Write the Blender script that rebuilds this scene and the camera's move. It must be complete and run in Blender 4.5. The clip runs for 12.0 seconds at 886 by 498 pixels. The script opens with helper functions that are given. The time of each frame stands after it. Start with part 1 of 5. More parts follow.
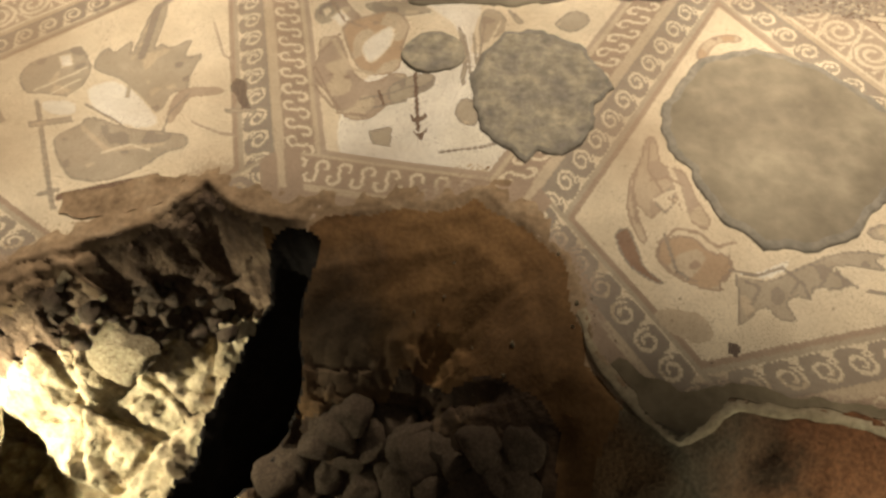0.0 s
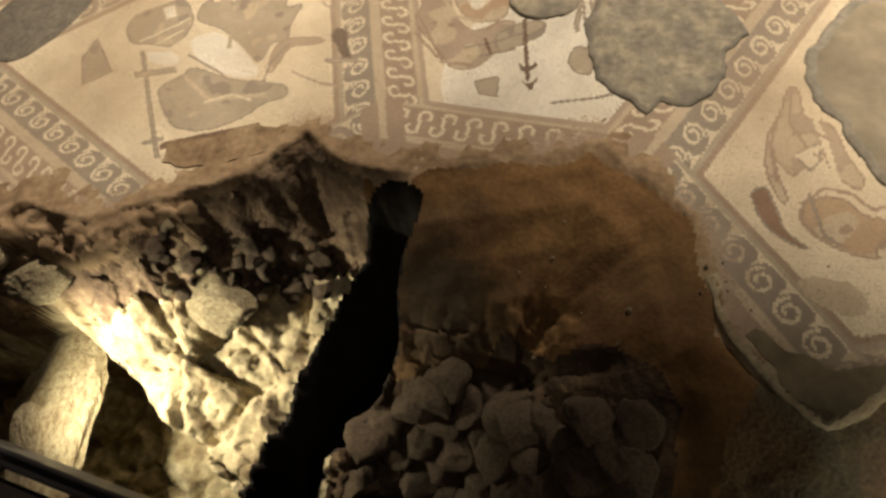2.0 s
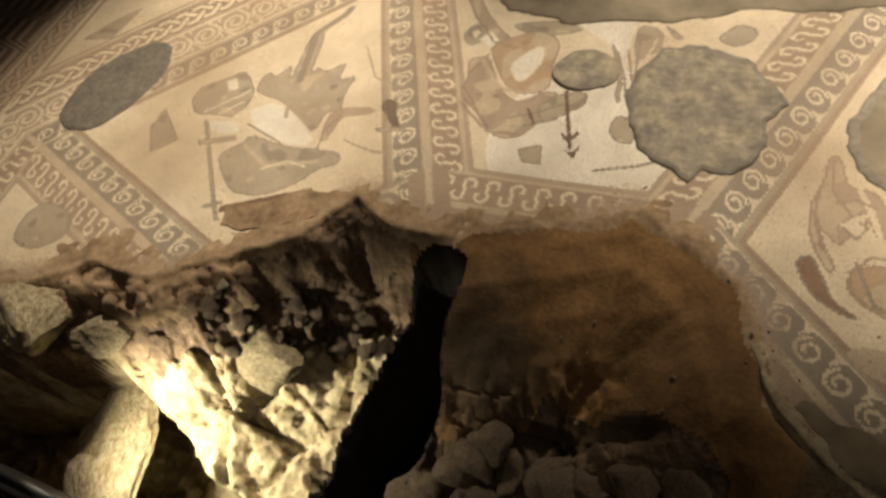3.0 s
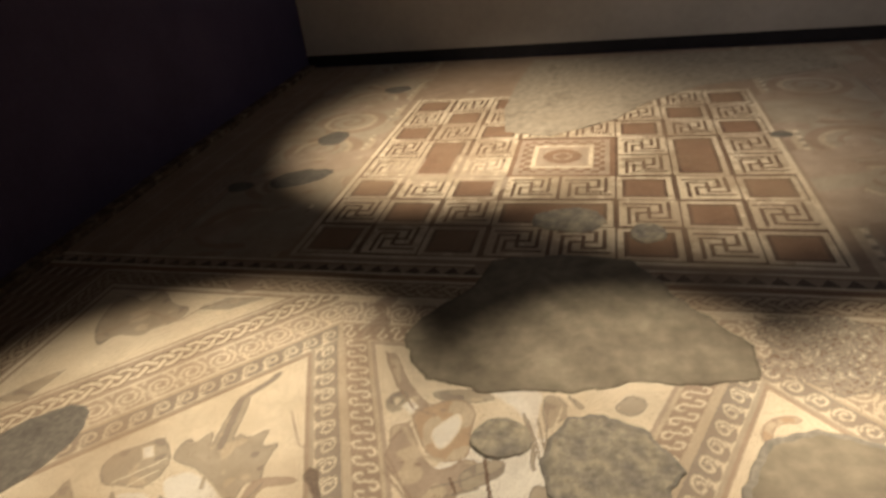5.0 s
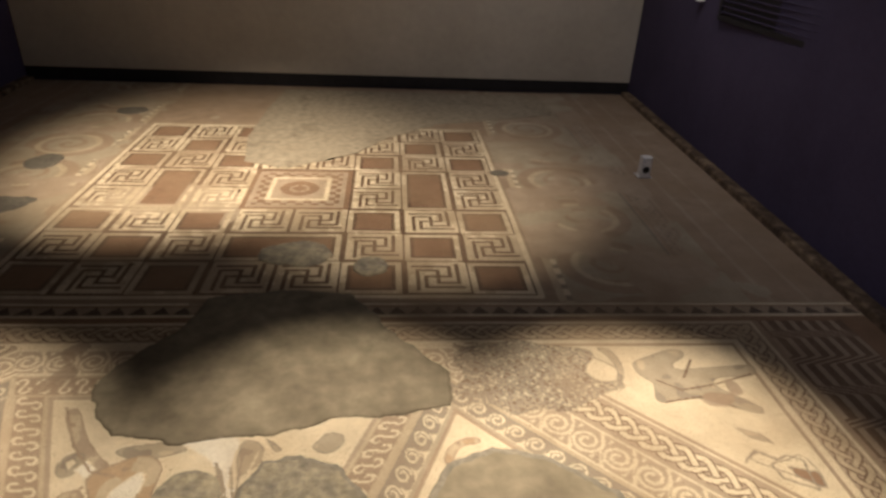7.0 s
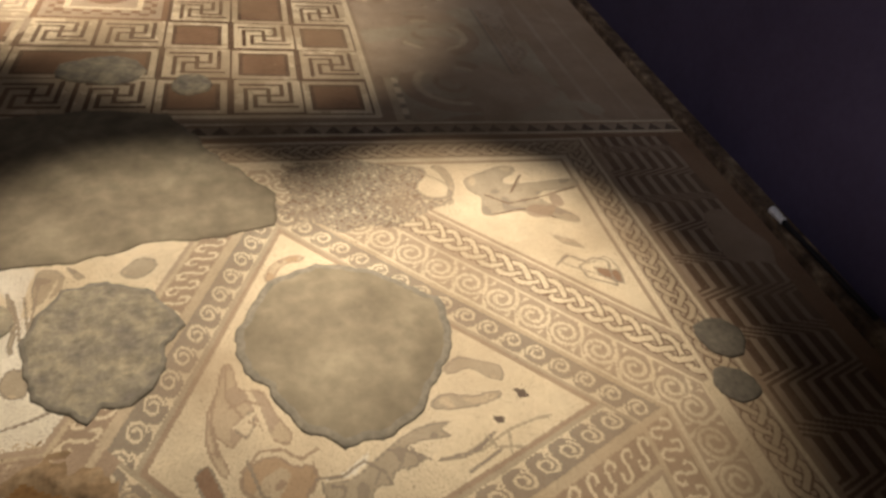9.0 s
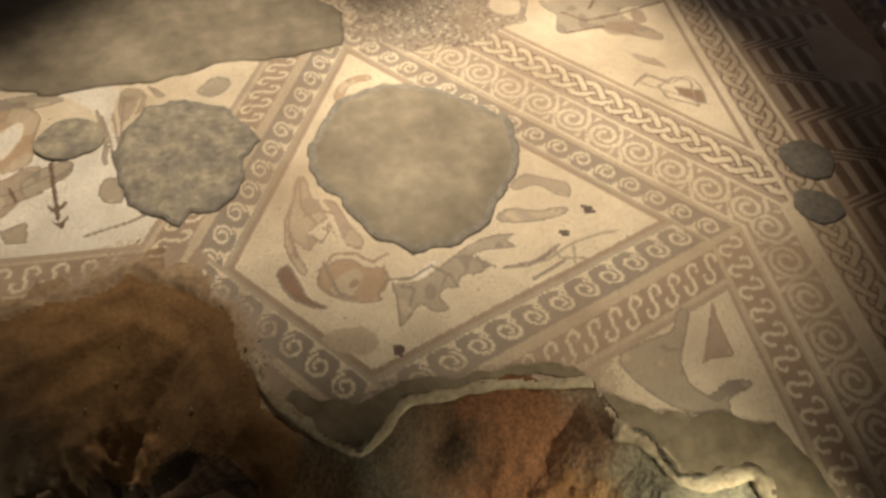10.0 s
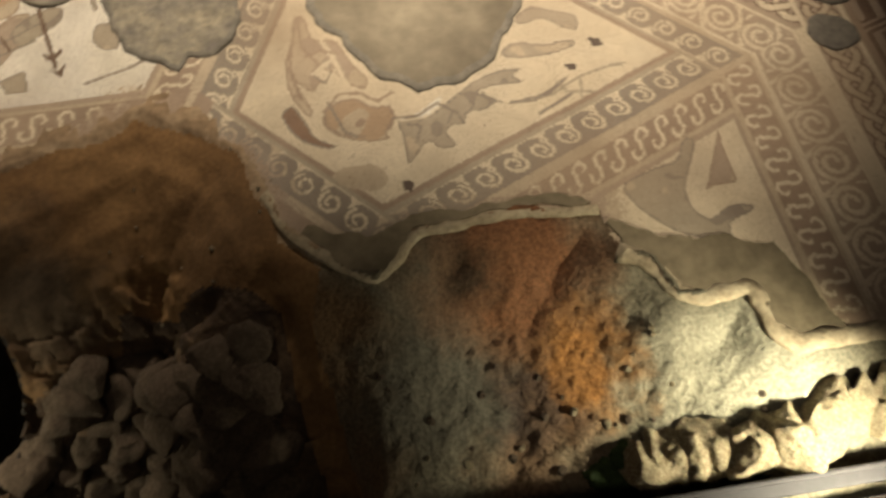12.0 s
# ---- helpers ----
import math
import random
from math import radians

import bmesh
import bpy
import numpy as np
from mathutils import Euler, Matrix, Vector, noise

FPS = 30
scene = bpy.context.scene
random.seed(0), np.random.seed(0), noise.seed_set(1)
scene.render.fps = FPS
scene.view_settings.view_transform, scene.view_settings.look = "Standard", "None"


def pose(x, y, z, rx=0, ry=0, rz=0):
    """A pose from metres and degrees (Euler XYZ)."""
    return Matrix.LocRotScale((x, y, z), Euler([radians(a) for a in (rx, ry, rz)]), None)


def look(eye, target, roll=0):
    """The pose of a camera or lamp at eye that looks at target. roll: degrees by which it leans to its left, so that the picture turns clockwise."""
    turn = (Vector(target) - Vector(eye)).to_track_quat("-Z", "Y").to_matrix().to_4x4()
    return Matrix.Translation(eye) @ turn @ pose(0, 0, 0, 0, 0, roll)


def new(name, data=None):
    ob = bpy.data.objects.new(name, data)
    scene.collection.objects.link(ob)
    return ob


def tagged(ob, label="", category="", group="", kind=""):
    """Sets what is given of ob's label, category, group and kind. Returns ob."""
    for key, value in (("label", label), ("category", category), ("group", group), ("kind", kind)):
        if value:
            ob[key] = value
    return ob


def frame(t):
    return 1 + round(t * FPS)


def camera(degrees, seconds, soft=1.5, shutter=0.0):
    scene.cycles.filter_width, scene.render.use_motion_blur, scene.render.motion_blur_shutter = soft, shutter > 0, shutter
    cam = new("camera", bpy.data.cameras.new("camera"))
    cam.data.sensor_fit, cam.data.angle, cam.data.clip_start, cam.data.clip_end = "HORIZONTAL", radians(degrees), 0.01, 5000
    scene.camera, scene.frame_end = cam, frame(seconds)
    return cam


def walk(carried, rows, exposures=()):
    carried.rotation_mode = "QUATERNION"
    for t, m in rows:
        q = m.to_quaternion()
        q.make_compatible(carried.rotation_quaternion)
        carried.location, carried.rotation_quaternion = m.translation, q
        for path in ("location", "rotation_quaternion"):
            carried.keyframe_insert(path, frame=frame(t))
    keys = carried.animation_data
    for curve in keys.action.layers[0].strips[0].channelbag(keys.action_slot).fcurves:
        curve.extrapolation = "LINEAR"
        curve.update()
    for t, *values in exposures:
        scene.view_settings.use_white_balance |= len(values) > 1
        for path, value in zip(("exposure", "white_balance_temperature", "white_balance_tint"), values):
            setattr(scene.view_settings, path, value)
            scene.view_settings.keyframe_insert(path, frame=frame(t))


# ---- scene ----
cam = camera(69.9, 12.0, soft=2.8, shutter=0.25)
PATH = [
    (0, (0.433, -2.871, 1.63), (0.131, -1.963, -0.127), -7.2),
    (0.5, (0.405, -2.863, 1.591), (0.091, -1.982, -0.176), -8.0),
    (1, (0.361, -2.882, 1.544), (-0.035, -2.031, -0.222), -10.2),
    (1.5, (0.346, -2.901, 1.492), (-0.068, -2.077, -0.282), -11.0),
    (2, (0.326, -2.906, 1.503), (-0.183, -2.105, -0.257), -17.8),
    (2.5, (0.312, -2.93, 1.516), (-0.263, -2.118, -0.218), -19.8),
    (2.7, (0.327, -2.909, 1.528), (-0.3, -2.066, -0.173), -20.9),
    (4.5, (0.273, -2.945, 1.734), (-0.425, -1.516, 0.521), -12.2),
    (5, (0.301, -2.894, 1.754), (-0.19, -1.224, 0.77), -6.8),
    (5.5, (0.388, -2.848, 1.797), (0.011, -1.051, 1.006), -4.2),
    (6, (0.468, -2.826, 1.803), (0.249, -0.975, 1.079), 3.6),
    (6.5, (0.548, -2.828, 1.764), (0.569, -1.018, 0.915), 3.7),
    (7, (0.638, -2.838, 1.784), (0.808, -1.078, 0.85), 2.9),
    (8.8, (0.874, -2.865, 1.682), (1.382, -1.405, 0.412), 9.5),
    (9, (0.876, -2.853, 1.685), (1.398, -1.441, 0.368), 10.0),
    (9.5, (0.927, -2.936, 1.636), (1.307, -1.637, 0.163), 7.6),
    (10, (0.893, -2.96, 1.599), (1.146, -1.837, -0.036), 4.8),
    (10.5, (0.858, -2.987, 1.595), (1.042, -1.972, -0.119), 4.2),
    (11, (0.853, -3.04, 1.592), (0.924, -2.15, -0.198), 2.4),
    (11.5, (0.84, -3.056, 1.584), (0.843, -2.374, -0.297), -0.5),
    (12, (0.858, -3.072, 1.561), (1.058, -2.279, -0.265), 4.3),
]
walk(cam, [(t, look(eye, target, roll)) for t, eye, target, roll in PATH])

# ---- light: spot lamps on the ceiling, low lamps beside the walkway, and added fills ----
world = bpy.data.worlds.new("World")
scene.world = world
world.use_nodes = True
world.node_tree.nodes["Background"].inputs[0].default_value = (0.5, 0.45, 0.6, 1)
world.node_tree.nodes["Background"].inputs[1].default_value = 0.016


def spot(name, eye, target, watts, degrees, blend, size, colour):
    data = bpy.data.lights.new(name, "SPOT")
    data.energy, data.spot_size, data.spot_blend = watts, radians(degrees), blend
    data.shadow_soft_size, data.color = size, colour
    lamp = new(name, data)
    lamp.matrix_world = look(eye, target)
    return lamp


WARM, PALE, COOL = (1.0, 0.84, 0.655), (1.0, 0.90, 0.66), (1.0, 0.93, 0.94)
VIOLET = (0.90, 0.88, 1.0)
spot("near_spot_lamp", (0.7, 0.75, 3.1), (0.42, -1.18, 0), 750, 31, 0.9, 0.06, WARM)
spot("side_spot_lamp", (1.7, 0.75, 3.1), (1.66, -1.28, 0), 1080, 33, 0.95, 0.06, WARM)
spot("left_spot_lamp", (-0.9, 0.55, 3.1), (-1.38, -1.58, 0), 960, 42, 0.95, 0.06, WARM)
spot("far_spot_lamp", (-1.2, 0.1, 3.1), (-0.85, 1.98, 0), 1040, 53, 1.0, 0.06, WARM)
spot("wide_spot_lamp", (0.9, -0.3, 3.1), (0.80, 1.45, 0), 470, 52, 1.0, 0.06, WARM)
spot("low_lamp_left", (-1.26, -2.97, 0.06), (-1.00, -2.66, -0.44), 105, 100, 1.0, 0.03, PALE)
spot("low_lamp_right", (2.08, -3.32, 0.30), (1.68, -2.90, -0.24), 135, 78, 1.0, 0.05, PALE)
# added unseen fill that stands in for ambient light on the far wall
far_fill = bpy.data.lights.new("far_wall_fill", "AREA")
far_fill.shape, far_fill.size, far_fill.size_y, far_fill.energy, far_fill.color = "RECTANGLE", 1.4, 1.4, 42, COOL
new("far_wall_fill", far_fill).matrix_world = look((2.1, 2.0, 3.27), (1.9, 4.2, 0.6))
# added fill, with no known source, that lifts the dim rubble faces
pit_fill = bpy.data.lights.new("pit_fill_light", "AREA")
pit_fill.shape, pit_fill.size, pit_fill.size_y, pit_fill.energy, pit_fill.color = "RECTANGLE", 1.8, 0.6, 8, WARM
new("pit_fill_light", pit_fill).matrix_world = look((0.3, -4.1, 3.1), (0.3, -2.7, -0.6))
# invented violet fill, only there to brighten the right wall
spot("right_wall_fill", (0.6, -4.8, 2.7), (3.35, -0.6, 1.15), 270, 38, 0.9, 0.15, VIOLET)

# ---- materials ----


def surface(name, colours, scale=6.0, rough=0.85, bump=0.3, fine=60.0, island=0.0, metal=0.0, stain=0.0, stain_scale=1.7, stain_colour=(0.12, 0.08, 0.05), depth=0.004, grain=(0.72, 1.22), patches=()):
    """A material mottled at two scales, between the given colours."""
    m = bpy.data.materials.new(name)
    m.use_nodes = True
    n, k = m.node_tree.nodes, m.node_tree.links
    b = n["Principled BSDF"]
    co = n.new("ShaderNodeTexCoord")
    big = n.new("ShaderNodeTexNoise")
    big.inputs["Scale"].default_value, big.inputs["Detail"].default_value, big.inputs["Roughness"].default_value = scale, 6, 0.65
    k.new(co.outputs["Object"], big.inputs["Vector"])
    ramp = n.new("ShaderNodeValToRGB")
    els = ramp.color_ramp.elements
    while len(els) < len(colours):
        els.new(0.5)
    for i, c in enumerate(colours):
        els[i].position = 0.3 + 0.4 * i / max(1, len(colours) - 1)
        els[i].color = (*c, 1)
    k.new(big.outputs["Fac"], ramp.inputs["Fac"])
    small = n.new("ShaderNodeTexNoise")
    small.inputs["Scale"].default_value, small.inputs["Detail"].default_value = fine, 4
    k.new(co.outputs["Object"], small.inputs["Vector"])
    vary = n.new("ShaderNodeMapRange")
    vary.inputs["From Min"].default_value, vary.inputs["From Max"].default_value = 0.25, 0.75
    vary.inputs["To Min"].default_value, vary.inputs["To Max"].default_value = grain
    k.new(small.outputs["Fac"], vary.inputs["Value"])
    factor = vary.outputs["Result"]
    if island:
        geo = n.new("ShaderNodeNewGeometry")
        r = n.new("ShaderNodeMapRange")
        r.inputs["To Min"].default_value, r.inputs["To Max"].default_value = 1 - island, 1 + island
        k.new(geo.outputs["Random Per Island"], r.inputs["Value"])
        mul = n.new("ShaderNodeMath")
        mul.operation = "MULTIPLY"
        k.new(factor, mul.inputs[0])
        k.new(r.outputs["Result"], mul.inputs[1])
        factor = mul.outputs[0]
    tint = n.new("ShaderNodeVectorMath")
    tint.operation = "SCALE"
    k.new(ramp.outputs["Color"], tint.inputs[0])
    k.new(factor, tint.inputs["Scale"])
    out = tint.outputs["Vector"]
    if stain:
        dirt = n.new("ShaderNodeTexNoise")
        dirt.inputs["Scale"].default_value, dirt.inputs["Detail"].default_value = stain_scale, 8
        k.new(co.outputs["Object"], dirt.inputs["Vector"])
        fac = n.new("ShaderNodeMapRange")
        fac.inputs["From Min"].default_value, fac.inputs["From Max"].default_value, fac.inputs["To Max"].default_value = 0.45, 0.72, stain
        k.new(dirt.outputs["Fac"], fac.inputs["Value"])
        mix = n.new("ShaderNodeMix")
        mix.data_type = "RGBA"
        mix.inputs[7].default_value = (*stain_colour, 1)
        k.new(fac.outputs["Result"], mix.inputs[0])
        k.new(out, mix.inputs[6])
        out = mix.outputs[2]
    for px, py, radius, colour, share in patches:       # colour patches with broken outlines: mineral stains, and painted shade in a hollow
        bend = n.new("ShaderNodeVectorMath")
        bend.operation = "MULTIPLY_ADD"
        k.new(big.outputs["Color"], bend.inputs[0])
        bend.inputs[1].default_value = (0.36, 0.36, 0)
        k.new(co.outputs["Object"], bend.inputs[2])
        flat = n.new("ShaderNodeVectorMath")
        flat.operation = "MULTIPLY"
        flat.inputs[1].default_value = (1, 1, 0)
        k.new(bend.outputs["Vector"], flat.inputs[0])
        gone = n.new("ShaderNodeVectorMath")
        gone.operation = "DISTANCE"
        gone.inputs[1].default_value = (px + 0.18, py + 0.18, 0)
        k.new(flat.outputs["Vector"], gone.inputs[0])
        fac = n.new("ShaderNodeMapRange")
        fac.inputs["From Min"].default_value, fac.inputs["From Max"].default_value = radius, radius * 0.35
        fac.inputs["To Max"].default_value = share
        k.new(gone.outputs["Value"], fac.inputs["Value"])
        shade = n.new("ShaderNodeVectorMath")
        shade.operation = "SCALE"
        shade.inputs[0].default_value = colour
        k.new(factor, shade.inputs["Scale"])
        mix = n.new("ShaderNodeMix")
        mix.data_type = "RGBA"
        k.new(fac.outputs["Result"], mix.inputs[0])
        k.new(out, mix.inputs[6])
        k.new(shade.outputs["Vector"], mix.inputs[7])
        out = mix.outputs[2]
    k.new(out, b.inputs["Base Color"])
    b.inputs["Roughness"].default_value, b.inputs["Metallic"].default_value = rough, metal
    b.inputs["Specular IOR Level"].default_value = 0.3
    if bump:
        relief = n.new("ShaderNodeBump")
        relief.inputs["Strength"].default_value, relief.inputs["Distance"].default_value = bump, depth
        k.new(small.outputs["Fac"], relief.inputs["Height"])
        k.new(relief.outputs["Normal"], b.inputs["Normal"])
    return m


TESSERA = dict(scale=3.0, fine=9.0, island=0.04, bump=0.0, rough=0.7, grain=(0.88, 1.09), stain=0.60, stain_colour=(0.31, 0.22, 0.135))
CREAM, RED, GREY, DARK, OCHRE, WHITE, TAN, BUFF, FAWN, PALE_TAN, UMBER, MUDDY = range(12)
STONES = [
    surface("cream_tessera", [(0.58, 0.48, 0.325), (0.70, 0.60, 0.43)], **TESSERA),
    surface("red_tessera", [(0.20, 0.12, 0.072), (0.28, 0.175, 0.108)], **TESSERA),
    surface("grey_tessera", [(0.25, 0.20, 0.15), (0.32, 0.27, 0.20)], **TESSERA),
    surface("dark_tessera", [(0.09, 0.065, 0.05), (0.14, 0.10, 0.07)], **TESSERA),
    surface("ochre_tessera", [(0.38, 0.26, 0.155), (0.48, 0.35, 0.22)], **TESSERA),
    surface("white_tessera", [(0.66, 0.60, 0.47), (0.76, 0.71, 0.60)], **TESSERA),
    surface("tan_tessera", [(0.35, 0.265, 0.185), (0.43, 0.34, 0.245)], **TESSERA),
    surface("buff_tessera", [(0.29, 0.21, 0.14), (0.38, 0.285, 0.20)], **TESSERA),
    surface("fawn_tessera", [(0.35, 0.29, 0.20), (0.43, 0.36, 0.26)], **TESSERA),
    surface("pale_tan_tessera", [(0.44, 0.35, 0.23), (0.53, 0.43, 0.30)], **TESSERA),
    surface("umber_tessera", [(0.13, 0.082, 0.052), (0.19, 0.122, 0.078)], **TESSERA),
    surface("muddy_tessera", [(0.22, 0.155, 0.085), (0.30, 0.215, 0.125)], **TESSERA),
]
GROUT = surface("grout", [(0.24, 0.18, 0.12), (0.36, 0.28, 0.19)], scale=5, fine=80)
MORTAR = surface("mortar", [(0.155, 0.130, 0.093), (0.24, 0.204, 0.143), (0.325, 0.281, 0.198)], scale=2.4, fine=17, bump=0.45, rough=0.9, grain=(0.82, 1.14), depth=0.006, stain=0.5, stain_scale=6.0, stain_colour=(0.11, 0.09, 0.06))
PALE_MORTAR = surface("pale_mortar", [(0.26, 0.215, 0.15), (0.36, 0.305, 0.22), (0.43, 0.37, 0.27)], scale=3, fine=17, bump=0.45, rough=0.9, stain=0.5, stain_scale=3.0, stain_colour=(0.22, 0.17, 0.11))
ROUGH_MORTAR = surface("rough_mortar", [(0.17, 0.15, 0.13), (0.27, 0.24, 0.18), (0.42, 0.36, 0.25)], scale=11, fine=40, bump=0.9, rough=0.95)
RIM_MORTAR = surface("rim_mortar", [(0.18, 0.165, 0.135), (0.27, 0.24, 0.185)], scale=7, fine=40, bump=0.6, rough=0.9)
OLIVE = surface("olive_mortar", [(0.11, 0.09, 0.054), (0.17, 0.138, 0.085), (0.22, 0.18, 0.115)], scale=5, fine=20, bump=0.35, grain=(0.8, 1.16))
DARK_MORTAR = surface("dark_mortar", [(0.12, 0.105, 0.085), (0.18, 0.16, 0.125)], scale=9, fine=50, bump=0.4)
MUD = surface("tan_mud", [(0.17, 0.115, 0.065), (0.26, 0.18, 0.105), (0.36, 0.27, 0.17)], scale=8, fine=50, bump=0.5, rough=0.95)
FILLET = surface("lime_fillet", [(0.22, 0.17, 0.10), (0.34, 0.28, 0.18), (0.46, 0.40, 0.27)], scale=9, fine=70, bump=0.7, depth=0.006)
EARTH = surface("brown_earth", [(0.095, 0.050, 0.020), (0.155, 0.085, 0.033), (0.205, 0.118, 0.048)], scale=7, fine=70, bump=0.40, depth=0.005, rough=0.95, grain=(0.78, 1.2),
                patches=[(0.15, -1.92, 0.42, (0.245, 0.138, 0.055), 0.7), (-0.12, -2.30, 0.26, (0.085, 0.064, 0.042), 0.8), (0.42, -2.20, 0.20, (0.13, 0.075, 0.032), 0.6)])
# the patch at (1.08, -2.46) paints the shade of the hollow under the lip
RED_EARTH = surface("red_earth", [(0.075, 0.068, 0.045), (0.12, 0.106, 0.069), (0.185, 0.162, 0.108)], scale=6, fine=85, bump=0.9, depth=0.006, rough=0.95, grain=(0.6, 1.4),
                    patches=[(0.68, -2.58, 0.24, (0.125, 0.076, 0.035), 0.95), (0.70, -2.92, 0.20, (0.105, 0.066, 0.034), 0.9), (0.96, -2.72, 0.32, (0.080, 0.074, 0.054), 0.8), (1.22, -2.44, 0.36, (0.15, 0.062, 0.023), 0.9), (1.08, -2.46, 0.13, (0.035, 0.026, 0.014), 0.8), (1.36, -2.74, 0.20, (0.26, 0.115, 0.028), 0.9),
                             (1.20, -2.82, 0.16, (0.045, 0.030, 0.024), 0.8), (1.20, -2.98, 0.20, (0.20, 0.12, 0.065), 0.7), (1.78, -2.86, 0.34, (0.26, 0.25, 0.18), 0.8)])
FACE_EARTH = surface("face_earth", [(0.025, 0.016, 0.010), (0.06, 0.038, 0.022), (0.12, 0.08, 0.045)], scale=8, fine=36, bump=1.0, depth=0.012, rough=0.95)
DARK_EARTH = surface("dark_earth", [(0.045, 0.030, 0.020), (0.13, 0.088, 0.055), (0.30, 0.22, 0.14)], scale=8, fine=36, bump=1.0, depth=0.014, rough=0.95)
# near-black: the trench's deep shade is put into this earth's colour
SHADED_EARTH = surface("shaded_earth", [(0.010, 0.008, 0.006), (0.022, 0.017, 0.013)], scale=9, fine=30, bump=0.8, depth=0.01, rough=0.95)
ROCK = surface("limestone", [(0.26, 0.205, 0.12), (0.43, 0.365, 0.225), (0.56, 0.49, 0.33)], scale=7, fine=30, bump=1.0, depth=0.014, grain=(0.6, 1.25), rough=0.95, stain=0.8, stain_scale=11.0, stain_colour=(0.17, 0.115, 0.06))
BROWN_ROCK = surface("brown_stone", [(0.050, 0.034, 0.021), (0.088, 0.063, 0.041), (0.135, 0.101, 0.067)], scale=7, fine=42, bump=0.8, depth=0.006, rough=0.95)
PURPLE = surface("dark_purple_paint", [(0.046, 0.037, 0.074), (0.064, 0.052, 0.100)], scale=1.5, fine=30, bump=0.15, grain=(0.92, 1.06))
PLASTER = surface("grey_plaster", [(0.37, 0.33, 0.27), (0.45, 0.40, 0.33)], scale=1.2, fine=14, bump=0.1, grain=(0.95, 1.04))
BLACK = surface("black_paint", [(0.012, 0.011, 0.012), (0.02, 0.018, 0.02)], rough=0.6, bump=0.05)
PLASTIC = surface("white_plastic", [(0.68, 0.67, 0.66), (0.78, 0.77, 0.76)], rough=0.4, bump=0.0)
BOARDS = surface("dark_boards", [(0.012, 0.009, 0.009), (0.022, 0.016, 0.015)], rough=0.9)

# ---- helpers ----


def mesh_of(name, verts, faces, mats, idx=None, smooth=False):
    me = bpy.data.meshes.new(name)
    verts, faces = np.asarray(verts, dtype=np.float32), np.asarray(faces, dtype=np.int32)
    me.vertices.add(len(verts))
    me.vertices.foreach_set("co", verts.ravel())
    sides = faces.shape[1]
    me.loops.add(faces.size)
    me.loops.foreach_set("vertex_index", faces.ravel())
    me.polygons.add(len(faces))
    me.polygons.foreach_set("loop_start", np.arange(0, faces.size, sides, dtype=np.int32))
    for m in mats:
        me.materials.append(m)
    if idx is not None:
        me.polygons.foreach_set("material_index", np.asarray(idx, dtype=np.int32))
    me.polygons.foreach_set("use_smooth", np.full(len(faces), smooth, dtype=bool))
    me.update(calc_edges=True)
    me.validate()
    return me


def part(name, bm, material, parent, label=""):
    me = bpy.data.meshes.new(name)
    bm.to_mesh(me)
    bm.free()
    me.materials.append(material)
    ob = new(name, me)
    ob.parent = parent
    if label:
        tagged(ob, label)
    return ob


def add_box(bm, lo, hi, bevel=0.0):
    made = bmesh.ops.create_cube(bm, size=1.0)["verts"]
    for v in made:
        v.co = Vector([lo[i] + (v.co[i] + 0.5) * (hi[i] - lo[i]) for i in range(3)])
    if bevel:
        edges = list({e for v in made for e in v.link_edges})
        bmesh.ops.bevel(bm, geom=edges, offset=bevel, segments=2, affect="EDGES", profile=0.5)
    return bm


def box(lo, hi, bevel=0.0):
    return add_box(bmesh.new(), lo, hi, bevel)


def structure(name, lo, hi, material, label, bevel=0.0):
    bm = box(lo, hi, bevel)
    for v in bm.verts:
        v.co.x += splay(v.co.x, v.co.y)
    return tagged(part(name, bm, material, None), label, name.split("_")[0], kind="structure")


def splay(x, y):
    """The side walls draw together towards the walkway."""
    return 0.0 if abs(x) < 3.0 else math.copysign(0.036, x) * (min(y, 4.4) - 4.4)


def inside(x, y, poly):
    """Which of the points lie in a polygon."""
    hit = np.zeros(np.shape(x), dtype=bool)
    for (ax, ay), (bx, by) in zip(poly, poly[1:] + poly[:1]):
        cross = (ay > y) != (by > y)
        with np.errstate(divide="ignore", invalid="ignore"):
            hit ^= cross & (x < (bx - ax) * (y - ay) / ((by - ay) or 1e-9) + ax)
    return hit


def distance(x, y, line):
    """The distance of the points from an open line."""
    best = np.full(np.shape(x), 9.0)
    for (ax, ay), (bx, by) in zip(line, line[1:]):
        dx, dy = bx - ax, by - ay
        s = np.clip(((x - ax) * dx + (y - ay) * dy) / (dx * dx + dy * dy), 0, 1)
        best = np.minimum(best, np.hypot(x - ax - s * dx, y - ay - s * dy))
    return best


def wobble(x, y, scale, seed=0.0):
    """Cheap smooth noise in -1 to 1."""
    r = np.random.default_rng(int(seed * 10) + 5)
    total = np.zeros(np.shape(x))
    for i in range(7):
        a, f, p = r.uniform(0, 6.28), scale * r.uniform(0.5, 1.6), r.uniform(0, 6.28)
        total += np.sin(f * (x * np.cos(a) + y * np.sin(a)) + p + 1.3 * np.sin(0.7 * f * (y * np.cos(a) - x * np.sin(a)) + 2 * p))
    return total / 4.5


# ---- the plan ----
LEFT, RIGHT, FAR, BACK, TOP = -3.28, 3.42, 4.42, -5.2, 3.3
CX, CY = -0.03, -2.78          # the middle of the octagon
UNIT = 0.36                    # a cell of the fret
